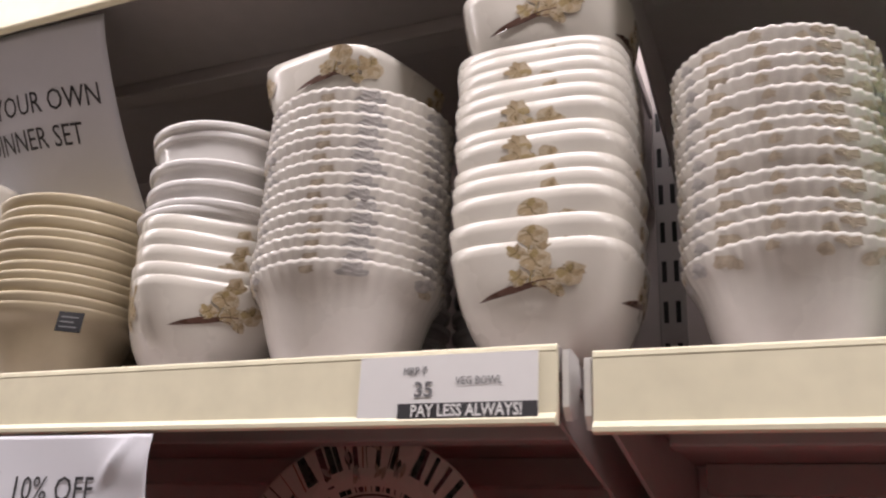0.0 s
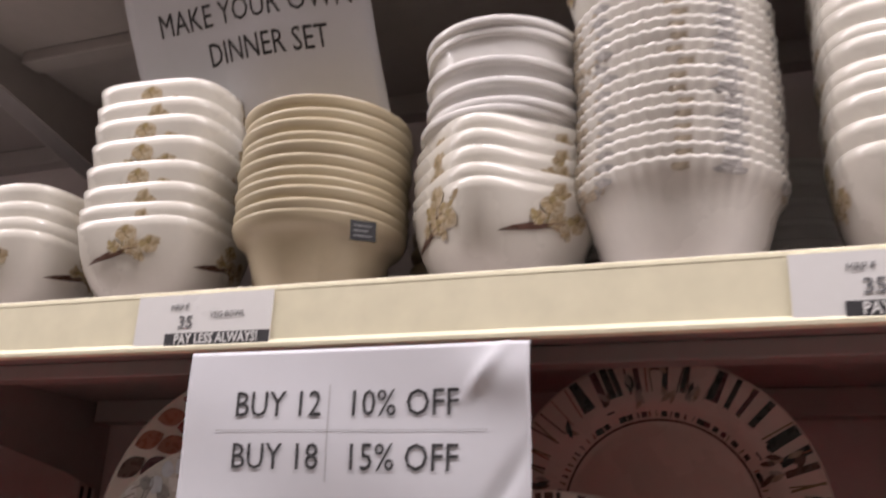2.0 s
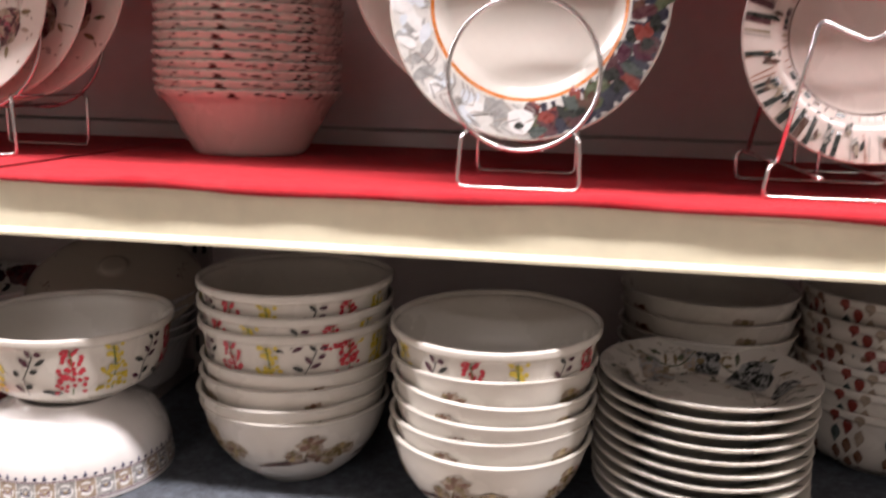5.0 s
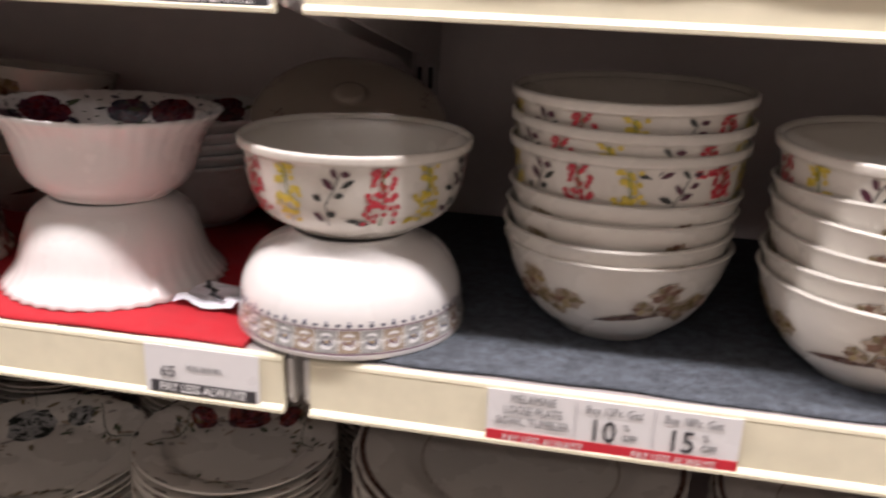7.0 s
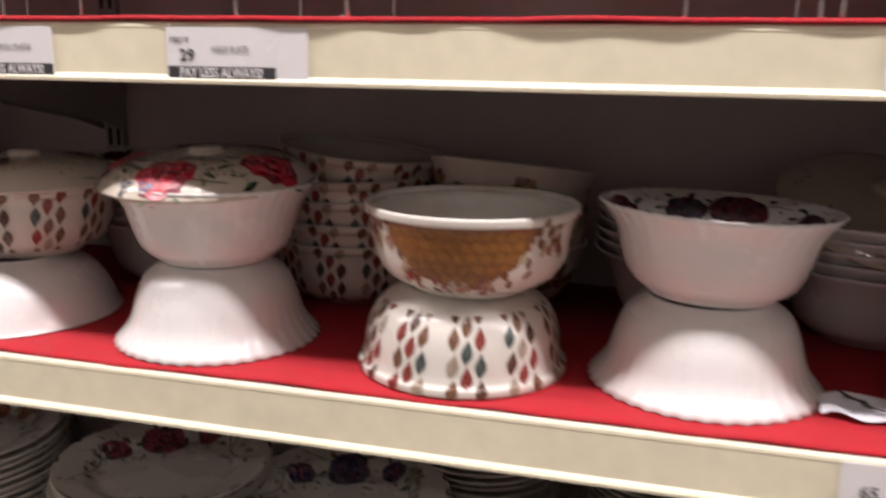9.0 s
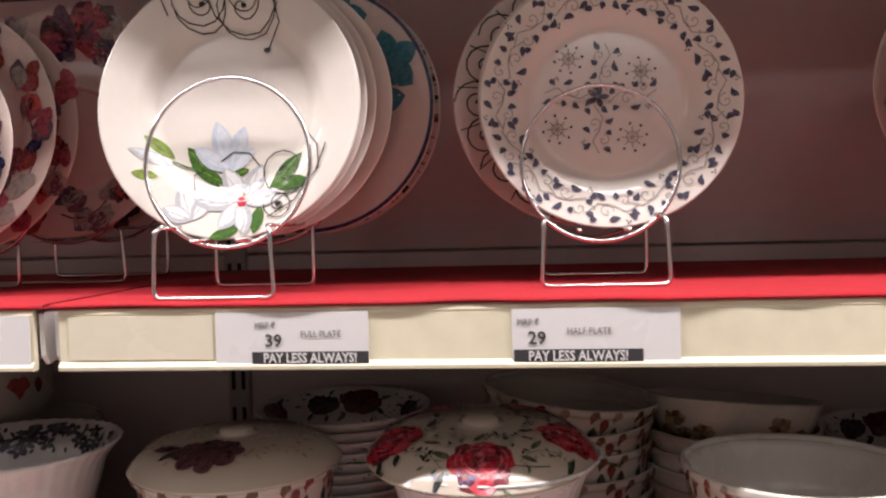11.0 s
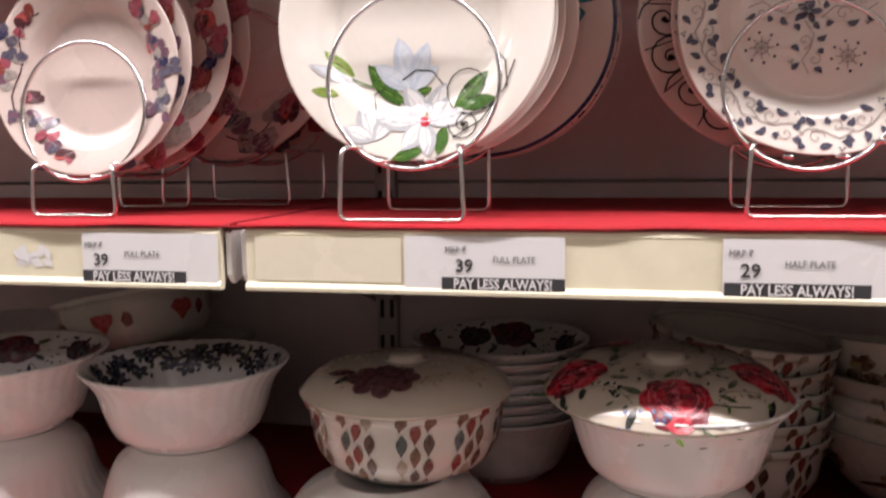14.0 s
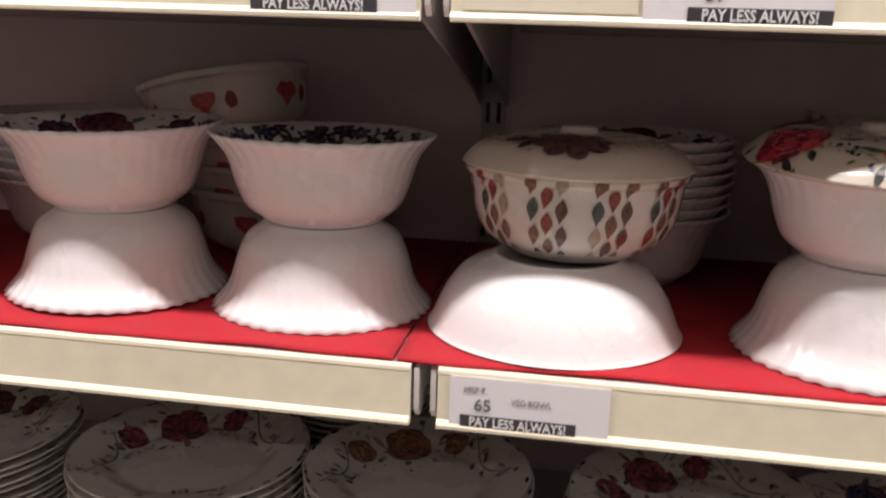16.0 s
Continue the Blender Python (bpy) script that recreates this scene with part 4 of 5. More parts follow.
def annulus(key, r0, r1, n=64, a0=0.0, a1=math.tau):
    mid = (r0 + r1) / 2
    return (key, [(mid * math.cos(a0 + (a1 - a0) * i / n), mid * math.sin(a0 + (a1 - a0) * i / n)) for i in range(n + 1)], r1 - r0)


def lily(R, x, y, petals, keys, vein="shadepetal"):
    """A lily: broad pointed petals from a centre, each with a lighter inner part and a fine vein."""
    s = []
    for length, a, wd in petals:
        px, py = (x + 0.5 * length * math.cos(a)) * R, (y + 0.5 * length * math.sin(a)) * R
        s.append((keys[0], leaf(px, py, length * R, wd * R, a, 8)))
        s.append((keys[1], leaf(px + 0.012 * R * math.sin(a), py - 0.012 * R * math.cos(a), length * 0.88 * R, wd * 0.62 * R, a, 8)))
        s.append((vein, [((x + 0.10 * length * math.cos(a)) * R, (y + 0.10 * length * math.sin(a)) * R), (px, py), ((x + 0.8 * length * math.cos(a + 0.05)) * R, (y + 0.8 * length * math.sin(a + 0.05)) * R)], 0.007 * R))
    return s


def lily_prints(R):
    s = []
    for x, y, l, wd, a, key in ((-0.57, -0.22, 0.28, 0.085, 2.45, "lime"), (-0.65, -0.44, 0.20, 0.075, 2.95, "lime"), (-0.24, -0.38, 0.40, 0.14, 2.25, "green"), (-0.20, -0.44, 0.30, 0.09, 2.65, "green"), (0.41, -0.43, 0.36, 0.13, 0.85, "green"), (0.46, -0.53, 0.28, 0.11, 0.2, "green"), (0.22, -0.80, 0.22, 0.10, 1.4, "green"), (-0.02, -0.90, 0.24, 0.09, 0.3, "green"), (0.05, -0.43, 0.14, 0.06, 0.3, "green")):
        s.append((key, leaf(x * R, y * R, l * R, wd * R, a, 8)))
        s.append(("lime" if key == "green" else "olive", [((x - 0.4 * l * math.cos(a)) * R, (y - 0.4 * l * math.sin(a)) * R), ((x + 0.4 * l * math.cos(a)) * R, (y + 0.4 * l * math.sin(a)) * R)], 0.007 * R))
    s.append(("shadepetal", leaf(-0.62 * R, -0.30 * R, 0.34 * R, 0.09 * R, 2.75, 8)))
    s.append(("bluelight", leaf(-0.61 * R, -0.295 * R, 0.28 * R, 0.05 * R, 2.75, 8)))
    s.append(("green", [(x * R, y * R) for x, y in ((-0.48, -0.33), (-0.36, -0.38), (-0.28, -0.40))], 0.014 * R))
    s += lily(R, -0.03, -0.42, ((0.40, 1.85, 0.17), (0.36, 1.25, 0.15), (0.34, 2.55, 0.14), (0.26, 0.75, 0.10)), ("bluepetal", "bluelight"), "mist")
    s += lily(R, -0.28, -0.80, ((0.30, 1.9, 0.16), (0.26, 1.0, 0.13), (0.24, 2.7, 0.13)), ("shadepetal", "petal"))
    s += lily(R, 0.09, -0.66, ((0.32, 2.15, 0.16), (0.32, 1.15, 0.15), (0.32, 0.15, 0.14), (0.36, 3.15, 0.14), (0.26, 4.1, 0.15), (0.26, 4.9, 0.14)), ("shadepetal", "petal"))
    s.append(("red", blob(0.09 * R, -0.665 * R, 0.036 * R, 0.045 * R)))
    s.append(("olive", blob(0.09 * R, -0.61 * R, 0.02 * R, 0.018 * R)))
    s = moved(s, 0.0, -0.055 * R)
    for cx, cy, size, mir in ((0.40, -0.47, 0.23, 1), (0.38, -0.74, 0.12, -1), (-0.20, 0.78, 0.23, -1), (0.10, 0.76, 0.27, 1), (0.14, 0.82, 0.30, -1), (-0.26, 0.84, 0.24, 1)):
        s.append(("dark", [(cx * R + p[0], cy * R - p[1]) for p in spiral(size * R, 1.9, mir)], 0.009 * R))
        s.append(("dark", blob((cx + 0.01 * mir) * R, cy * R, 0.022 * R, 0.020 * R, n=8)))
    for line in (((0.52, -0.14), (0.66, -0.30), (0.68, -0.48), (0.56, -0.62), (0.42, -0.66)), ((0.73, -0.30), (0.66, -0.50), (0.50, -0.72), (0.3, -0.84)), ((-0.52, 0.98), (-0.52, 0.84), (-0.47, 0.70)), ((-0.10, -0.40), (0.0, -0.33), (0.12, -0.34), (0.20, -0.44)), ((-0.28, -0.62), (-0.31, -0.50), (-0.22, -0.46)), ((0.34, 0.80), (0.38, 0.62), (0.27, 0.44))):
        s.append(("dark", [(x * R, y * R) for x, y in line], 0.010 * R))
    s.append(("dark", blob(0.26 * R, 0.44 * R, 0.024 * R, 0.020 * R)))
    return s


def comma(cx, cy, length, width, turn, bend=0.5, n=6):
    """A leaf bent like a comma."""
    mid = [(length * (i / n - 0.5), bend * length * (0.25 - (i / n - 0.5) ** 2)) for i in range(n + 1)]
    wd = [width / 2 * math.sin(math.pi * min(1, (i / n) ** 0.7)) for i in range(n + 1)]
    pts = [(x, y + w) for (x, y), w in zip(mid, wd)] + [(x, y - w) for (x, y), w in list(zip(mid, wd))[-2:0:-1]]
    c, s = math.cos(turn), math.sin(turn)
    return [(cx + x * c - y * s, cy + x * s + y * c) for x, y in pts]


def vine_unit(size):
    """A curling tendril with comma leaves and a sprig of dots."""
    out = [("greyline", [(-0.5 * size, -0.12 * size), (-0.25 * size, 0.06 * size), (0.0, 0.02 * size), (0.25 * size, -0.12 * size), (0.5 * size, 0.02 * size)], 0.022 * size)]
    for cx, cy, r, mir in ((-0.12, -0.10, 0.15, 1), (0.22, 0.10, 0.13, -1)):
        out.append(("greyline", [(cx * size + x, cy * size + y) for x, y in spiral(r * size, 1.3, mir, 16)], 0.018 * size))
    for x, y, l, a in ((-0.42, 0.12, 0.17, 1.0), (-0.20, 0.20, 0.19, 2.3), (0.04, -0.26, 0.22, 0.5), (0.08, 0.20, 0.15, 1.4), (0.36, -0.22, 0.18, 2.6), (0.44, 0.18, 0.20, 0.6), (-0.36, -0.26, 0.15, 0.2)):
        out.append(("ink", comma(x * size, y * size, l * size * rnd.uniform(0.85, 1.2), 0.115 * size, a + rnd.uniform(-0.5, 0.5), rnd.choice((0.7, -0.7, 0.2)))))
    for x, y in ((0.28, -0.34), (0.32, -0.30), (0.25, -0.29)):
        out.append(("ink", blob(x * size, y * size, 0.02 * size, 0.02 * size, n=6)))
    return out


def vine_prints(R):
    s = []
    n = 16
    for k in range(n):
        a = k * math.tau / n
        unit = vine_unit(R * 0.41)
        if k % 2:
            unit = [(q[0], [(x, -y) for x, y in q[1]], *q[2:]) for q in unit]
        s += moved(unit, 0.83 * R * math.cos(a), 0.83 * R * math.sin(a), a + math.pi / 2)
    for x, y in ((-0.30, 0.36), (0.26, 0.24), (-0.40, -0.20), (0.18, -0.28)):
        for k in range(8):
            a = k * math.tau / 8
            s.append(("greyline", [(x * R, y * R), (x * R + 0.085 * R * math.cos(a), y * R + 0.085 * R * math.sin(a))], R * 0.008))
            s.append(("ink", blob(x * R + 0.11 * R * math.cos(a + 0.15), y * R + 0.11 * R * math.sin(a + 0.15), R * 0.012, R * 0.012, n=6)))
        s.append(("greyline", [(x * R + 0.045 * R * math.cos(t), y * R + 0.045 * R * math.sin(t)) for t in [i * 0.52 for i in range(13)]], R * 0.008))
    for k in range(5):
        a = k * 1.257
        s.append(("ink", leaf(-0.08 * R + 0.05 * R * math.cos(a), 0.05 * R + 0.05 * R * math.sin(a), 0.09 * R, 0.045 * R, a)))
    for a in (0.1, 1.45, 3.0, 4.65):
        s += moved(vine_unit(R * 0.38), -0.06 * R + 0.25 * R * math.cos(a), 0.04 * R + 0.25 * R * math.sin(a), a)
    return s


def berry_prints(R, arcs=((2.3, 4.5), (-0.6, 0.9)), big=1.0):
    s = []
    for a0, a1 in arcs:
        s.append(("plum", [(R * (0.80 + 0.06 * math.sin(i * 0.9)) * math.cos(a0 + (a1 - a0) * i / 16), R * (0.80 + 0.06 * math.sin(i * 0.9)) * math.sin(a0 + (a1 - a0) * i / 16)) for i in range(17)], R * 0.014))
        for c in range(13):
            a, d = a0 + (a1 - a0) * (c + 0.5) / 13 + rnd.uniform(-0.05, 0.05), rnd.uniform(0.66, 0.95)
            tone = rnd.choice([("smoke", "lilac", "greyline"), ("mauve", "leafred", "mauve"), ("smoke", "navy", "lilac"), ("mauve", "coral", "peony")])
            for k in range(4):
                s.append((rnd.choice(tone), blob(R * d * math.cos(a) + rnd.uniform(-0.07, 0.07) * R, R * d * math.sin(a) + rnd.uniform(-0.07, 0.07) * R, R * 0.062 * big, R * 0.045 * big, rnd.uniform(0, 3.1), n=10)))
            s.append(("greyline", [(R * 0.78 * math.cos(a + 0.08), R * 0.78 * math.sin(a + 0.08)), (R * d * math.cos(a), R * d * math.sin(a))], R * 0.008))
    return s


def bar_prints(R):
    s = [annulus("brown", R * 0.604, R * 0.618)]
    a = 0.0
    while a < math.tau - 0.06:
        d0, d1 = rnd.choice(((0.63, 0.985), (0.63, 0.985), (0.63, 0.985), (0.70, 0.985))), None
        lean = rnd.uniform(-0.05, 0.05)
        if rnd.random() < 0.42:
            w = rnd.uniform(0.022, 0.045) * R
            s.append((rnd.choice(("dark", "brown", "peony", "dark")), [(R * d * math.cos(a + o), R * d * math.sin(a + o)) for d, o in ((d0[0], 0.0), ((d0[0] + d0[1]) / 2, lean * 0.6), (d0[1], lean))], w * 1.3))
        else:
            s.append((rnd.choice(("brown", "greyline", "moss", "rust")), [(R * d * math.cos(a + o), R * d * math.sin(a + o)) for d, o in ((0.63, 0), (0.8, lean), (0.985, lean * 1.6))], rnd.uniform(0.008, 0.016) * R))
        a += rnd.uniform(0.05, 0.10)
    for k in range(30):
        a, d = rnd.uniform(0, math.tau), rnd.uniform(0.72, 0.93)
        for j in range(3):
            s.append((rnd.choice(("dark", "greyline", "taupe", "brown")), leaf(d * R * math.cos(a) + rnd.uniform(-0.03, 0.03) * R, d * R * math.sin(a) + rnd.uniform(-0.03, 0.03) * R, R * 0.10, R * 0.035, a + rnd.uniform(-0.8, 0.8))))
    return s


def lace_prints(R):
    s = [annulus("bandgrey", R * 0.73, R * 0.84), annulus("bandgrey", R * 0.84, R * 0.985), annulus("orange", R * 0.69, R * 0.715), annulus("night", R * 0.735, R * 0.86, 40, -1.50, 0.95), annulus("night", R * 0.86, R * 0.985, 40, -1.50, 0.95)]
    for k in range(150):
        a, d = rnd.uniform(0, math.tau), rnd.uniform(0.76, 0.95)
        low = -1.6 < (a + math.pi) % math.tau - math.pi < 0.9
        key = rnd.choice(["dark", "dark", "teal", "plum", "leafred", "brown", "peony", "sage"]) if low else rnd.choice(["pale", "grey", "petal"])
        s.append((key, blob(d * R * math.cos(a), d * R * math.sin(a), R * rnd.uniform(0.05, 0.10), R * 0.045, rnd.uniform(0, 3), n=9, rough=0.3)))
    for k in range(34):
        a = rnd.uniform(0.95, math.tau - 1.55)
        s.append((("grey", "greyline")[k % 2], [(R * d * math.cos(a + o), R * d * math.sin(a + o)) for d, o in ((0.74, 0), (0.78, 0.08), (0.84, 0.10), (0.88, -0.02), (0.92, -0.06), (0.96, 0.05))], R * 0.010))
    s += moved([("petal", blob(0, 0, R * 0.1, R * 0.09)), ("dark", blob(0, -R * 0.03, R * 0.04, R * 0.03))], R * -0.02, -R * 0.86)
    return s


def block_prints(R):
    s = []
    for row, d in enumerate((0.76, 0.90)):
        for k in range(6):
            for base in (1.45, -1.75):
                a = base + k * 0.24 + row * 0.10
                s.append((rnd.choice(["leafred", "brown", "rust", "peony"]), leaf(d * R * math.cos(a), d * R * math.sin(a), R * 0.22, R * 0.125, a - 2.1 if base > 0 else a + 1.0, 7)))
    s += [("greyline", [(0.64 * R * math.cos(a), 0.64 * R * math.sin(a)) for a in [1.4 + i * 0.1 for i in range(24)]], R * 0.01)]
    return s


def teal_prints(R):
    s = []
    for a, d in ((0.5, 0.72), (1.3, 0.75), (2.2, 0.7), (0.1, 0.5)):
        for k in range(5):
            b = k * 1.257 + a
            s.append(("tealbloom", leaf(d * R * math.cos(a) + 0.13 * R * math.cos(b), d * R * math.sin(a) + 0.13 * R * math.sin(b), R * 0.28, R * 0.2, b)))
        s.append(("dark", [(d * R * math.cos(a), d * R * math.sin(a)), (d * R * 0.8 * math.cos(a - 0.4), d * R * 0.8 * math.sin(a - 0.4)), (0.5 * R * math.cos(a - 0.9), 0.5 * R * math.sin(a - 0.9))], R * 0.012))
    s.append(annulus("navy", R * 0.965, R * 0.995))
    return s


def scroll_prints(R):
    s = []
    for k in range(9):
        a = 1.7 + k * 0.36
        cx, cy = 0.80 * math.cos(a), 0.80 * math.sin(a)
        s.append(("dark", [(cx * R + p[0], cy * R + p[1]) for p in spiral(0.19 * R, 1.9, 1 if k % 2 else -1)], 0.014 * R))
        s.append(("dark", blob(cx * R, cy * R, 0.028 * R, 0.026 * R, n=8)))
        s.append(("dark", [(d * R * math.cos(a + o), d * R * math.sin(a + o)) for d, o in ((0.62, 0.1), (0.72, 0.2), (0.97, 0.24))], 0.010 * R))
    return s


def corner_flower(R, keys=("plum", "deep", "pink"), at=2.2, size=0.8):
    """Flowers to one side of a plate, with a loose trailing spray."""
    leaves = ("sage", "taupe", "greyline", "moss")
    out = []
    for k, (da, d, f) in enumerate(((0.0, 0.58, 1.0), (0.75, 0.66, 0.62), (-0.7, 0.70, 0.55))):
        out += moved(rose(R * size * f, keys, leaves), R * d * math.cos(at + da), R * d * math.sin(at + da), rnd.uniform(0, 3))
    for da in (1.35, -1.3, 2.9):
        out += moved(spray(R * 0.75, leaves, 18), R * 0.72 * math.cos(at + da), R * 0.72 * math.sin(at + da), at + da + 1.57)
    return out


def stand(x, y, z, width, ring, depth=0.14, lean=6, top_points=False, k=0.062, ring_y=0.014, ring_z=None):
    """A bent wire plate stand: front loop on the shelf, ring in front of the plates, rails to a rear loop."""
    w = width / 2
    front = rounded([(-w * 0.93, 0.006, k), (-w, 0.0, k - 0.004), (-w * 1.05, 0.0, 0.0016), (w * 1.05, 0.0, 0.0016), (w, 0.0, k - 0.004), (w * 0.93, 0.006, k)], 0.007)
    rear = rounded([(-w * 0.93, depth, k), (-w, depth, k - 0.004), (-w, depth, 0.0016), (w, depth, 0.0016), (w, depth, k - 0.004), (w * 0.93, depth, k)], 0.007)
    t = math.tan(radians(lean))
    cz = (k - 0.016 if ring_z is None else ring_z) + ring
    if top_points:
        loop = rounded([(-w * 0.90, 0.006, k), (-w * 0.54, 0.006 + t * 0.12, k + 0.116), (0, 0.006 + t * 0.11, k + 0.100), (w * 0.54, 0.006 + t * 0.12, k + 0.116), (w * 0.90, 0.006, k)], 0.006)
    else:
        loop = [(ring * math.sin(a), ring_y + t * (ring - ring * math.cos(a)), cz - ring * math.cos(a)) for a in [i * math.tau / 48 for i in range(48)]]
        loop.append(loop[0])
    back = [(p[0], p[1] + depth - 0.02, p[2]) for p in loop]
    rails = [[(s * w * 0.93, 0.006, k), (s * w * 0.93, depth, k)] for s in (-1, 1)]
    low = [[(s * w * 0.4, 0.004, k - 0.012), (s * w * 0.4, depth, k - 0.012)] for s in (-1, 1)]
    root = new("plate_stand")
    under(tube("front_loop", [front], 0.0021, CHROME), root)
    under(tube("ring", [loop], 0.0021, CHROME), root)
    under(tube("ring", [back], 0.0021, CHROME), root)
    under(tube("rear_loop", [rear], 0.0021, CHROME), root)
    for path in rails + low:
        under(tube("rail", [path], 0.0018, CHROME), root)
    root.matrix_world = pose(x, y, z)
    return tagged(root, "chromed bent wire plate stand on red cloth", "plate stand", "wire plate stands")


def set_plate(ob, x, y, z_bottom, R, lean=6, turn=0.0, spin=0.0):
    """Stands a plate on its edge, leaning back."""
    a = radians(90 - lean)
    cz = z_bottom + R * math.sin(a) + 0.003
    m = pose(x, y + R * math.cos(a), cz, 0, 0, turn) @ pose(0, 0, 0, 90 - lean, 0, spin)
    ob.matrix_world = m @ Matrix.Diagonal((*ob.scale, 1))
    return ob


K = BZ + 0.048
PL = "standing display plates"
# lily plate and those behind it
stand(-2.033, 0.011, BZ, 0.100, 0.0755, ring_y=0.035, ring_z=0.043)
set_plate(plate(0.122, lily_prints(0.122), "white full plate with lily and black scrolls", PLATEW, group=PL), -2.036, 0.074, K - 0.003, 0.122)
for i, (R, pr, lab, dx, y) in enumerate(((0.125, lily_prints(0.125), "white full plate with lily and black scrolls", 0.0, 0.100), (0.127, None, "plain white full plate", 0.003, 0.120), (0.130, None, "plain white full plate", 0.010, 0.150), (0.134, teal_prints(0.134), "white full plate with teal flowers", 0.040, 0.215), (0.135, bar_prints(0.135), "white full plate with a barred border", 0.042, 0.250))):
    set_plate(plate(R, pr, lab, PLATEW if i < 3 else MELA, group=PL), -2.038 + dx, y, K - 0.002, R)
# blue vine half plate
stand(-1.702, 0.074, BZ, 0.106, 0.0720, ring_y=0.036, ring_z=0.039)
set_plate(plate(0.121, vine_prints(0.121), "white half plate with navy vine border", PLATEW, group=PL), -1.691, 0.136, K - 0.002, 0.121)
for i, (R, pr, lab) in enumerate(((0.126, vine_prints(0.126), "white half plate with navy vine border"), (0.134, scroll_prints(0.134), "white full plate with black scrolls"))):
    set_plate(plate(R, pr, lab, group=PL), -1.690 - 0.022 * i, 0.172 + 0.060 * i, K, R)
# berry plates
stand(-2.362, 0.050, BZ, 0.084, 0.066, k=0.050)
set_plate(plate(0.099, berry_prints(0.099), "white plate with navy and red berries", BOUNCE_TINT, group=PL), -2.360, 0.082, K - 0.014, 0.099)
FULL = ((2.3, 4.5), (-1.6, 0.7), (1.0, 1.8))
for i, R in enumerate((0.105, 0.125, 0.125)):
    set_plate(plate(R, berry_prints(R, FULL, 1.5), "white plate with navy and red berries", BOUNCE_TINT, group=PL), -2.358 + 0.003 * i, 0.092 + 0.035 * i, K - 0.012, R)
stand(-2.300, 0.235, BZ, 0.15, 0.09, depth=0.12)
for i in range(2):
    set_plate(plate(0.134, berry_prints(0.134, FULL, 1.6), "white plate with navy and red berries", BOUNCE_TINT, group=PL), -2.300, 0.26 + 0.05 * i, K, 0.134)
stand(-2.68, 0.060, BZ, 0.104, 0.074)
set_plate(plate(0.12, vine_prints(0.12), "white plate with a navy vine border", group=PL), -2.68, 0.08, K, 0.12)
# purple flower plates
stand(-1.300, 0.120, BZ, 0.104, 0.074)
set_plate(plate(0.105, corner_flower(0.105, at=0.6), "white plate with purple flowers", group=PL), -1.300, 0.145, K, 0.105)
for i in range(2):
    set_plate(plate(0.128, corner_flower(0.128, ("plum", "deep", "red"), at=0.5 + i), "cream plate with purple flowers", group=PL), -1.295, 0.185 + 0.04 * i, K, 0.128)
# floral plates at the end of the next stretch
stand(-1.175, 0.120, BZ, 0.104, 0.074)
for i in range(3):
    R = 0.112 + 0.014 * i
    set_plate(plate(R, corner_flower(R, ("peony", "taupe", "mauve"), at=-0.5, size=0.5), "cream plate with faded brown flowers", group=PL), -1.196 + 0.012 * i, 0.140 + 0.030 * i, K, R)
# lace plate with the large plate behind
stand(-0.5965, 0.022, BZ, 0.098, 0.0640, k=0.048, ring_y=0.011, ring_z=0.033)
set_plate(plate(0.118, lace_prints(0.118), "white plate with grey lace border and orange ring", PLATEW, group=PL), -0.596, 0.060, BZ + 0.036, 0.118)
set_plate(plate(0.144, block_prints(0.144), "large cream plate with dark red blocks", group=PL), -0.628, 0.140, BZ + 0.064, 0.144)
# barred plates
stand(-0.320, 0.044, BZ, 0.142, 0.075, top_points=True, k=0.030)
stand(-0.250, 0.190, BZ, 0.120, 0.060, depth=0.10, k=0.092)
set_plate(plate(0.107, bar_prints(0.107), "plate with black barred border, tinted for red bounce", BOUNCE_TINT, group=PL), -0.312, 0.072, BZ + 0.026, 0.107)
for i in range(2):
    set_plate(plate(0.107, bar_prints(0.107), "plate with black barred border, tinted for red bounce", BOUNCE_TINT, group=PL), -0.306 + 0.004 * i, 0.092 + 0.016 * i, BZ + 0.026, 0.107)
set_plate(plate(0.140, bar_prints(0.140), "large plate with black barred border, tinted for red bounce", BOUNCE_TINT, group=PL), -0.250, 0.220, BZ + 0.090, 0.140)
# fluted bowls nested on the cloth
deep_out = [(0.060, 0.0), (0.066, 0.005), (0.080, 0.030), (0.094, 0.056), (0.103, 0.066), (0.1065, 0.073)]
deep_inside = [("navy" if k % 2 else "dark", leaf(rnd.uniform(0, math.tau), rnd.uniform(0.74, 0.99), 0.085, 0.06, rnd.uniform(0, 3))) for k in range(150)]
deep = scallop_bowl(1.0, "white fluted bowl with a dark printed inside", "stacked fluted bowls on red cloth", [MELA], deep_inside, deep_out, [(("brown", "peony", "night")[k % 3], leaf(rnd.uniform(0, math.tau), rnd.uniform(0.90, 0.975), 0.09, 0.022, rnd.uniform(-0.2, 0.2))) for k in range(46)])
stack(deep, -0.926, 0.275, BZ, 12, 0.0100, twist=6)
discard(deep)
discard(sc)

# -- stacks of plates on the low shelf --


def plate_stack(made, x, y, count, step, tilt=0.0):
    for i in range(count):
        ob = copy_thing(made, pose(x + rnd.uniform(-0.003, 0.003), y + rnd.uniform(-0.003, 0.003), DZ + 0.007 + i * step, rnd.uniform(-tilt, tilt), rnd.uniform(-tilt, tilt), rnd.uniform(-8, 8)))
    return ob


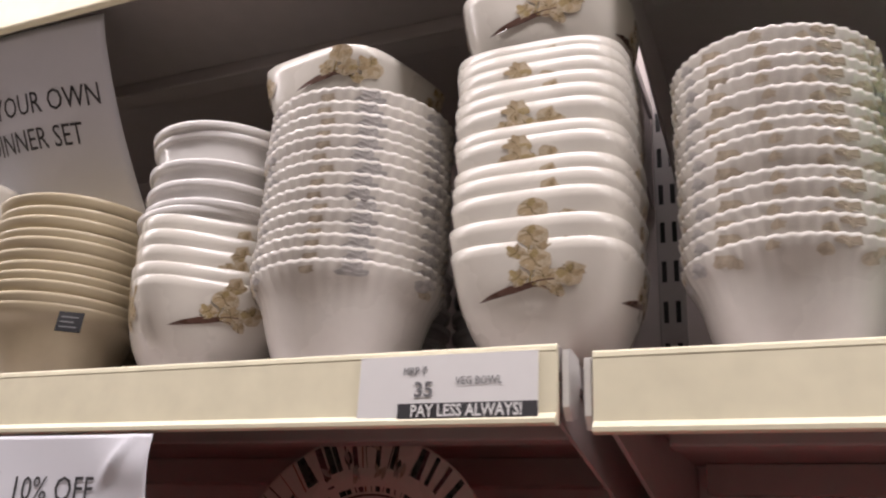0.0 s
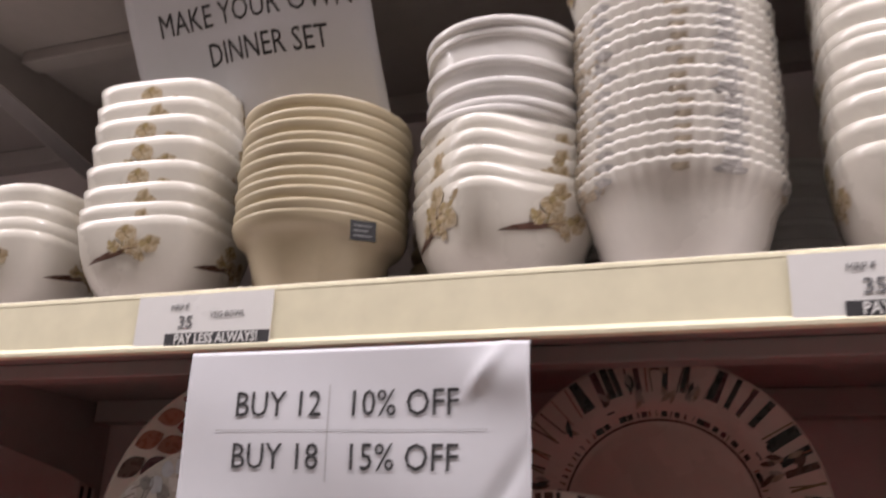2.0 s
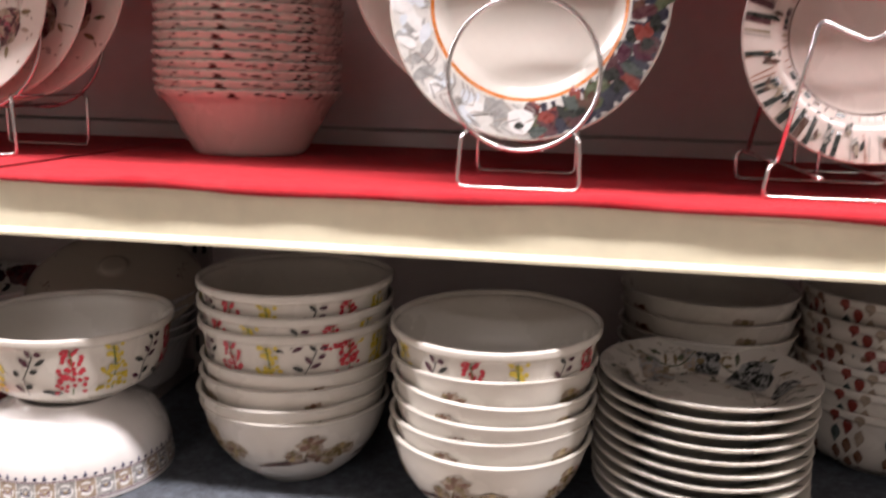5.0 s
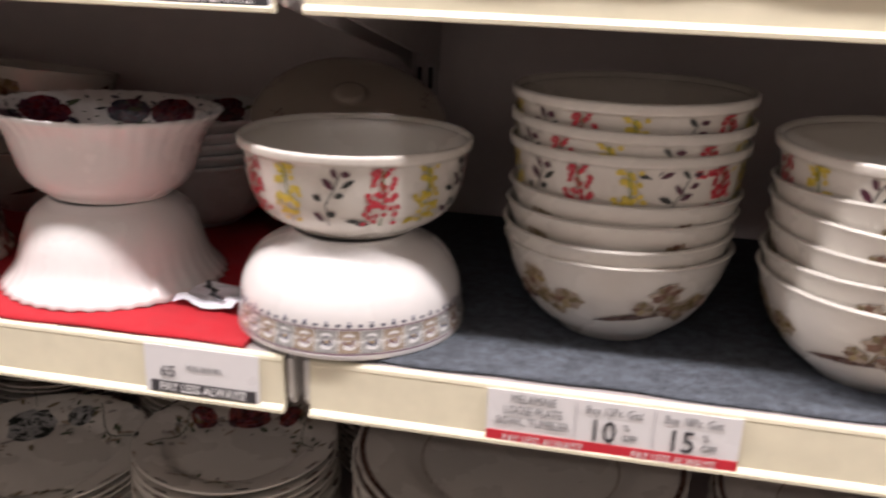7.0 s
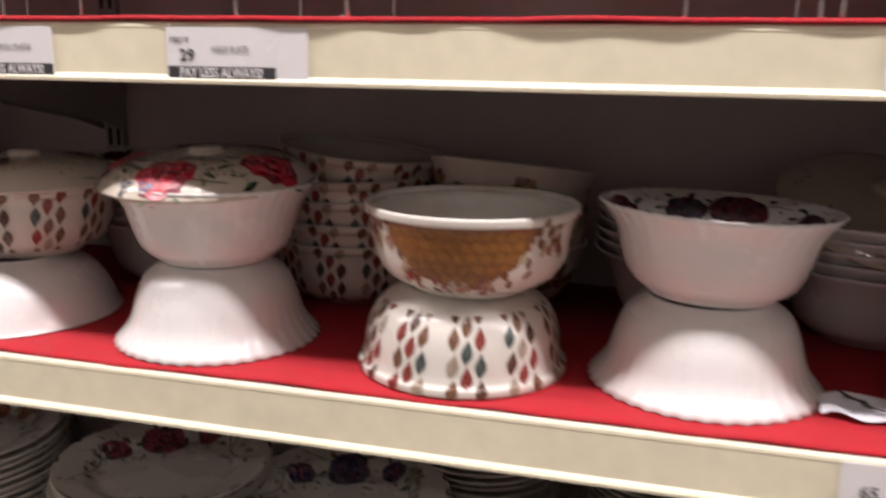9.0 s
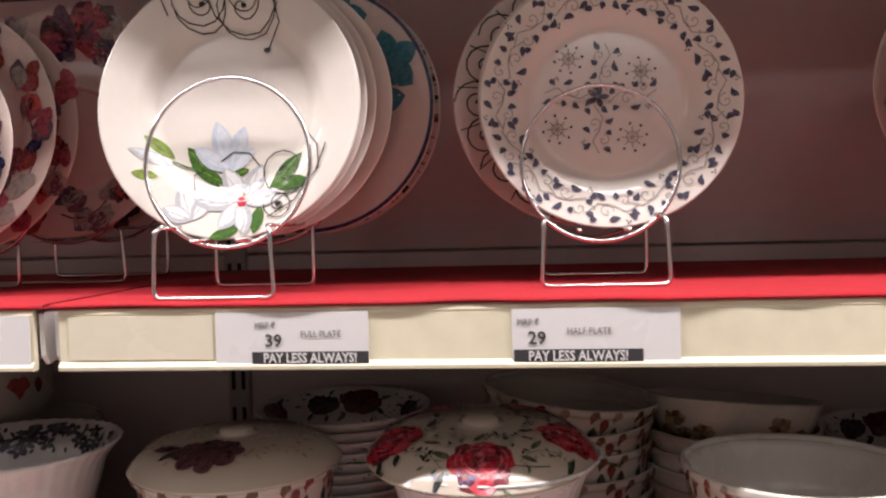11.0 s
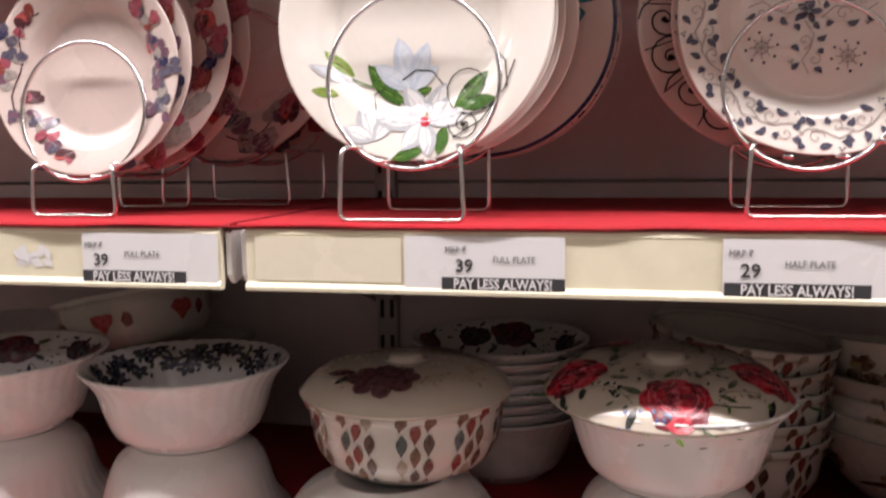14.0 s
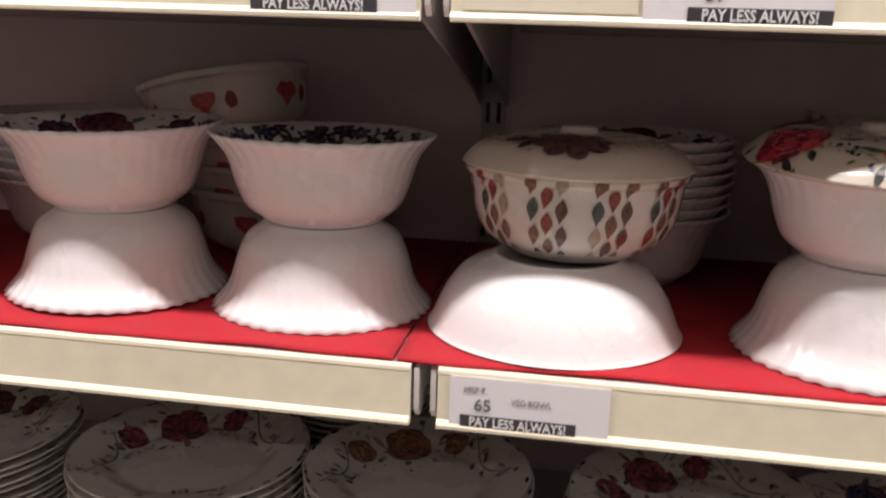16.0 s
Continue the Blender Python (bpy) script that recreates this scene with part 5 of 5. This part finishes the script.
def rim_dashes(R):
    """Short dark touches along a plate's rim."""
    return [(rnd.choice(("brown", "taupe", "greyline", "dark")), leaf(R * 0.975 * math.cos(a), R * 0.975 * math.sin(a), R * rnd.uniform(0.06, 0.16), R * 0.03, a + math.pi / 2)) for a in (rnd.uniform(0, math.tau) for _ in range(34))]


LOW = (
    (-2.745, 0.165, 0.130, 13, ("plum", "peony", "mauve"), 0.0088), (-2.458, 0.160, 0.128, 13, ("peony", "mauve", "leafred"), 0.0092), (-2.205, 0.155, 0.118, 14, ("leafbrown", "rust", "tan"), 0.0092),
    (-1.925, 0.165, 0.128, 13, ("peony", "mauve", "leafred"), 0.0092), (-1.705, 0.185, 0.130, 11, ("navy", "smoke", "mauve"), 0.0088), (-1.448, 0.150, 0.124, 8, ("grey", "dark", "grey"), 0.0088),
    (-1.205, 0.150, 0.108, 13, ("peony", "leafred", "mauve"), 0.0092), (-0.905, 0.165, 0.165, 16, ("leafbrown", "dark", "tan"), 0.0092), (-0.56, 0.165, 0.150, 14, ("leafbrown", "rust", "tan"), 0.0092),
    (-1.57, 0.36, 0.10, 15, ("grey", "dark", "grey"), 0.0092), (-1.33, 0.36, 0.10, 15, ("grey", "dark", "grey"), 0.0092), (-1.06, 0.36, 0.10, 14, ("grey", "dark", "grey"), 0.0092), (-2.33, 0.36, 0.10, 13, ("grey", "dark", "grey"), 0.0092),
)
for i, (x, y, R, count, keys, step) in enumerate(LOW):
    made = plate(R, [annulus("brown", R * 0.955, R * 0.99), annulus("taupe", R * 0.60, R * 0.61)] if i in (7, 8) else corner_flower(R, keys, at=2.2 if i % 2 else 1.9, size=0.6) + rim_dashes(R), "white printed plate in a tall stack", deep=0.018, group="stacked plates on the low shelf", scallop=0.012 if i in (7, 8) else 0.0)
    made.location = (0, 3, -3)
    plate_stack(made, x, y, count, step)
    discard(made)
soup = plate(0.104, corner_flower(0.104, ("grey", "taupe", "grey"), at=2.4, size=0.5) + corner_flower(0.104, ("dark", "grey", "grey"), at=0.7, size=0.6), "white soup plate with grey flowers", deep=0.026, group="stacked soup plates")
for i in range(10):
    copy_thing(soup, pose(-0.412 + rnd.uniform(-0.002, 0.002), 0.125, CZ + 0.007 + i * 0.0125, 0, 0, rnd.uniform(-6, 6)))
discard(soup)

# ---- paper: price tickets, notices ----


def face(x, y, z):
    """Local frame of a sheet facing the aisle."""
    return pose(x, y, z, 90, 0, 0)


def ticket(x, z_top, number, words, width=0.128, height=0.044, faded=False, bar=(0.24, 1.0), mrp=True):
    """A price ticket slipped into the rail."""
    y = -0.0024
    root = box("price_ticket", x, x + width, y - 0.0006, y + 0.0006, z_top - height, z_top, TICKET)
    ink = PALE_INK if faded else INK
    f = lambda u, v: face(x + u * width, y - 0.0012, z_top - v * height)
    if mrp:
        text_part("lettering", "MRP \u20b9", 0.0055, PALE_INK, f(bar[0] + 0.02, 0.30), root, 0.85)
    text_part("number", number, 0.0105, ink, f(bar[0] + 0.085, 0.64), root, 1.0, False, 0.02)
    text_part("lettering", words, 0.0055, PALE_INK, f(bar[0] + 0.32, 0.47), root, 0.85)
    b = box("bar", x + bar[0] * width, x + bar[1] * width, y - 0.0012, y - 0.0008, z_top - 0.985 * height, z_top - 0.74 * height, INK)
    under(b, root)
    text_part("slogan", "PAY LESS ALWAYS!", 0.0082, TICKET, face(x + (bar[0] + bar[1]) / 2 * width, y - 0.0018, z_top - 0.94 * height), root, 0.82, True, 0.03)
    return tagged(root, "white printed price ticket in the shelf rail", "price ticket", "price tickets")


TA, TB, TC = LEVELS["A"] - 0.0045, LEVELS["B"] - 0.0045, LEVELS["C"] - 0.0045
ticket(-0.140, TA, "35", "VEG BOWL", faded=True)
ticket(-0.646, TA, "35", "VEG BOWL", faded=True)
ticket(-2.027, TB, "39", "FULL PLATE", bar=(0.24, 1.0))
ticket(-1.783, TB, "29", "HALF PLATE", width=0.131, bar=(0.01, 0.78))
ticket(-2.318, TB, "39", "FULL PLATE", bar=(0.0, 0.77))
ticket(-1.218, TB, "65", "FULL PLATE", bar=(0.2, 0.98), faded=True)
ticket(-2.154, TC, "65", "VEG BOWL", bar=(0.07, 0.80), faded=True)
ticket(-1.213, TC + 0.002, "65", "VEG BOWL", width=0.103, bar=(0.05, 0.97), faded=True, mrp=False)


def wide_ticket(x, z_top):
    w, h, y = 0.192, 0.046, -0.0026
    root = box("offer_ticket", x, x + w, y - 0.0006, y + 0.0006, z_top - h, z_top, TICKET)
    under(box("bar", x, x + w, y - 0.0012, y - 0.0008, z_top - h, z_top - h + 0.0105, RED_INK), root)
    for line, v in (("MELAMINE", 0.0095), ("LOOSE PLATE", 0.0195), ("BOWL, TUMBLER", 0.0295)):
        text_part("lettering", line, 0.0075, PALE_INK, face(x + 0.036, y - 0.0014, z_top - v), root, 0.72, True)
    for cx, words, num in ((0.098, "Buy 12Pc. Get", "10"), (0.157, "Buy 18Pc. Get", "15")):
        text_part("lettering", words, 0.0072, PALE_INK, face(x + cx, y - 0.0014, z_top - 0.0105), root, 0.75, True)
        text_part("number", num, 0.019, INK, face(x + cx - 0.008, y - 0.0014, z_top - 0.0335), root, 0.85, True, 0.01)
        text_part("lettering", "%", 0.006, INK, face(x + cx + 0.010, y - 0.0014, z_top - 0.022), root, 0.8, True)
        text_part("lettering", "OFF", 0.006, INK, face(x + cx + 0.013, y - 0.0014, z_top - 0.031), root, 0.8, True)
    for dx in (0.069, 0.128):
        under(box("line", x + dx, x + dx + 0.0006, y - 0.0012, y - 0.0008, z_top - 0.033, z_top - 0.002, LINE_INK), root)
    for cx in (0.045, 0.145):
        text_part("slogan", "PAY LESS ALWAYS!", 0.0068, TICKET, face(x + cx, y - 0.0018, z_top - h + 0.002), root, 0.8, True)
    return tagged(root, "white and red offer ticket on the shelf rail", "offer ticket", "price tickets")


wide_ticket(-0.919, TC + 0.001)


def sheet(name, x0, x1, z0, z1, curve, mat, label, nx=24, nz=20):
    """A hanging sheet of paper; curve(u, v) is how far it stands back from the aisle."""
    verts, faces = [], []
    for back in (0.0, 0.0004):
        for j in range(nz + 1):
            for i in range(nx + 1):
                u, v = i / nx, j / nz
                verts.append((x0 + u * (x1 - x0), curve(u, v) + back, z1 + v * (z0 - z1)))
    n, off = nx + 1, (nx + 1) * (nz + 1)
    for j in range(nz):
        for i in range(nx):
            a = j * n + i
            faces += [(a, a + n, a + n + 1, a + 1), (off + a, off + a + 1, off + a + n + 1, off + a + n)]
    rim = [i for i in range(n)] + [j * n + nx for j in range(1, nz + 1)] + [nz * n + i for i in range(nx - 1, -1, -1)] + [j * n for j in range(nz - 1, 0, -1)]
    faces += [(rim[k], rim[(k + 1) % len(rim)], off + rim[(k + 1) % len(rim)], off + rim[k]) for k in range(len(rim))]
    return tagged(mesh_ob(name, verts, faces, [mat], smooth=True), label, "paper notice")


def bent_text(words, height, mat, x, z, sheet_of, parent, wide=0.8, centre=False, bold=0.0):
    """Lettering that follows the curl of its sheet."""
    x0, x1, z0, z1, curve = sheet_of
    ob = text_part("lettering", words, height, mat, face(x, 0, z), parent, wide, centre, bold)
    for v in ob.data.vertices:
        v.co.y = curve((v.co.x - x0) / (x1 - x0), (z1 - v.co.z) / (z1 - z0)) - 0.0007 + v.co.y * 0.3
    return ob


def bent_patch(name, a, b, c, d, mat, sheet_of, parent, lift=0.0005, n=16):
    x0, x1, z0, z1, curve = sheet_of
    verts, faces = [], []
    for j in (0, 1, 2, 3):
        for i in range(n + 1):
            x, z = a + (b - a) * i / n, d + (c - d) * j / 3
            verts.append((x, curve((x - x0) / (x1 - x0), (z1 - z) / (z1 - z0)) - lift, z))
    m = n + 1
    faces = [(j * m + i, (j + 1) * m + i, (j + 1) * m + i + 1, j * m + i + 1) for j in range(3) for i in range(n)]
    return under(mesh_ob(name, verts, faces, [mat], smooth=True), parent)


def offer_curve(u, v):
    fold = -0.0035 * math.exp(-((u - 0.86) - 0.5 * (0.16 - v)) ** 2 * 2600) * math.exp(-((v - 0.10) / 0.10) ** 2)
    fold += 0.0030 * math.exp(-((u - 0.90) - 0.4 * (0.62 - v)) ** 2 * 1800) * math.exp(-((v - 0.56) / 0.14) ** 2)
    fold += 0.0012 * math.sin(u * 11 + v * 3) * v + 0.0008 * math.sin(u * 5 - v * 9)
    return fold - 0.006 + 0.002 * v + 0.012 * v * v * u + 0.004 * math.sin(u * 3.1) * v - 0.004 * math.exp(-((u - 0.93) ** 2 + (v - 0.12) ** 2) * 90)


SX0, SX1, SZ0, SZ1 = -0.5835, -0.309, 1.375, 1.556
offer = sheet("offer_sign", SX0, SX1, SZ0, SZ1, offer_curve, PAPER, "white and red paper offer sign under a shelf", 72, 56)
sh = (SX0, SX1, SZ0, SZ1, offer_curve)
W, Hh = SX1 - SX0, SZ1 - SZ0
bent_patch("red_band", SX0, SX1, SZ0, SZ0 + 0.225 * Hh, RED_INK, sh, offer, 0.0005, 72)
for words, u, v in (("BUY 12", 0.16, 0.275), ("10% OFF", 0.50, 0.275), ("BUY 18", 0.16, 0.485), ("15% OFF", 0.50, 0.485)):
    bent_text(words, 0.0195, INK, SX0 + u * W, SZ1 - v * Hh, sh, offer, 0.87)
bent_patch("line", SX0 + 0.105 * W, SX0 + 0.89 * W, SZ1 - 0.333 * Hh, SZ1 - 0.329 * Hh, LINE_INK, sh, offer)
bent_patch("line", SX0 + 0.447 * W, SX0 + 0.450 * W, SZ1 - 0.53 * Hh, SZ1 - 0.15 * Hh, LINE_INK, sh, offer)
bent_text("MELAMINE PLATE / BOWL", 0.0098, INK, SX0 + 0.49 * W, SZ1 - 0.695 * Hh, sh, offer, 0.79, True)
bent_text("MRP \u20b9999", 0.0098, INK, SX0 + 0.49 * W, SZ1 - 0.758 * Hh, sh, offer, 0.79, True)
bent_patch("line", SX0 + 0.485 * W, SX0 + 0.58 * W, SZ1 - 0.737 * Hh, SZ1 - 0.733 * Hh, INK, sh, offer, 0.0009)
bent_patch("small_print", SX0 + 0.90 * W, SX0 + 0.95 * W, SZ1 - 0.770 * Hh, SZ1 - 0.757 * Hh, PALE_INK, sh, offer, 0.0007, 6)
bent_text("PAY LESS ALWAYS!", 0.0215, TICKET, SX0 + 0.50 * W, SZ0 + 0.062 * Hh, sh, offer, 0.81, True, 0.035)


def make_curve(u, v):
    return 0.010 + 0.0015 * math.sin(u * 14 + v * 6) * v + 0.105 * v ** 1.3 + 0.010 * math.sin(u * 5.5 + 1.2) * v + 0.012 * (u - 0.5) ** 2


MX0, MX1, MZ0, MZ1 = -0.756, -0.480, 1.805, 1.986
sh2 = (MX0, MX1, MZ0, MZ1, make_curve)
notice = sheet("paper_notice", MX0, MX1, MZ0, MZ1, make_curve, PAPER, "curled white paper notice hung above bowls")
bent_text("MAKE YOUR OWN", 0.0205, INK, -0.607, 1.904, sh2, notice, 0.92, True)
bent_text("DINNER SET", 0.0205, INK, -0.595, 1.871, sh2, notice, 0.88, True)

# small sticker on the cream bowl
st = box("bowl_sticker", -0.011, 0.011, -0.0004, 0.0004, -0.010, 0.010, STICKER)
st.matrix_world = pose(-0.462, 0.0345, 1.664, -14, 0, 34)
for i in range(3):
    under(box("small_print", -0.008, 0.007 - 0.003 * (i % 2), -0.0008, -0.0005, -0.006 + i * 0.005, -0.0050 + i * 0.005, PALE_INK), st)
tagged(st, "small black printed sticker on a cream bowl", "sticker")
# loose swing tag on the cloth
tv = [(-0.032 + 0.064 * i / 8, -0.020 + 0.040 * j / 5 + 0.003 * math.sin(i * 1.3), 0.003 * math.sin(i * 0.9 + j) + 0.002 * math.sin(j * 1.7)) for j in range(6) for i in range(9)]
tag = mesh_ob("swing_tag", tv + [(x, y, z - 0.0005) for x, y, z in tv], [f for j in range(5) for i in range(8) for f in ((j * 9 + i, j * 9 + i + 1, j * 9 + i + 10, j * 9 + i + 9), (54 + j * 9 + i, 54 + j * 9 + i + 9, 54 + j * 9 + i + 10, 54 + j * 9 + i + 1))], [PAPER], smooth=False)
tag.matrix_world = pose(-1.186, 0.078, CZ + 0.0075, 6, -3, -8)
for i in range(4):
    mark = box("small_print", -0.010, 0.010, -0.0016, 0.0016, 0.0052, 0.0056, INK)
    mark.matrix_world = pose(-0.012 + 0.007 * i, 0.010 - 0.007 * i, 0, 0, 0, -50 + 30 * (i % 2))
    under(mark, tag)
tagged(tag, "loose white paper tag on red cloth", "tag")

# empty clear holder and the torn remains of a ticket on the rails
tagged(box("ticket_holder", -2.156, -2.030, -0.0018, -0.0012, TB - 0.0385, TB - 0.002, material("clear_holder_film", (0.83, 0.78, 0.62), 0.25, vary=0.03)), "empty translucent ticket holder on the rail", "ticket holder")
torn = []
for i in range(14):
    cx, cz = -2.387 + rnd.uniform(0, 0.034), TB - 0.022 + rnd.uniform(-0.007, 0.007)
    torn.append([(p[0], p[1]) for p in blob(cx, cz, 0.006, 0.0032, rnd.uniform(0, 3), n=9, rough=0.35)])
tv, tf = [], []
for i, poly in enumerate(torn):
    k0 = len(tv)
    tv += [(x, -0.0010 - 0.00005 * i, z) for x, z in poly]
    tf.append(tuple(range(k0, k0 + len(poly))))
tagged(mesh_ob("torn_ticket", tv, tf, [TICKET]), "torn white remains of a ticket on the rail", "torn ticket", kind="stuff")
# a red-printed bowl further along the top shelf
red_prints = []
for k in range(6):
    red_prints += squeeze(spike(0.05, "red"), 1 / 0.075, 1 / 0.1, k * math.tau / 6, 0.6)
red_bowl = bowl("veg_bowl", [(r * 0.85, z * 0.9) for r, z in CASS_OUT], [MELA], "white bowl with a red flower print", "bowl", None, red_prints)
red_bowl.location = (-1.020, 0.095, AZ)
for i in range(3):
    copy_thing(red_bowl, pose(-1.020, 0.095, AZ + 0.018 * (i + 1), 0, 0, 25 * i))

# a plain red bowl at the end of the plate shelf
tagged(bowl("serving_bowl", [(r * 0.8, z) for r, z in dome_out], [material("red_melamine", (0.45, 0.015, 0.02), 0.3, vary=0.04)], "plain red melamine bowl on red cloth", "bowl"), kind="").matrix_world = pose(-0.075, 0.24, BZ, 0, 0, 0)
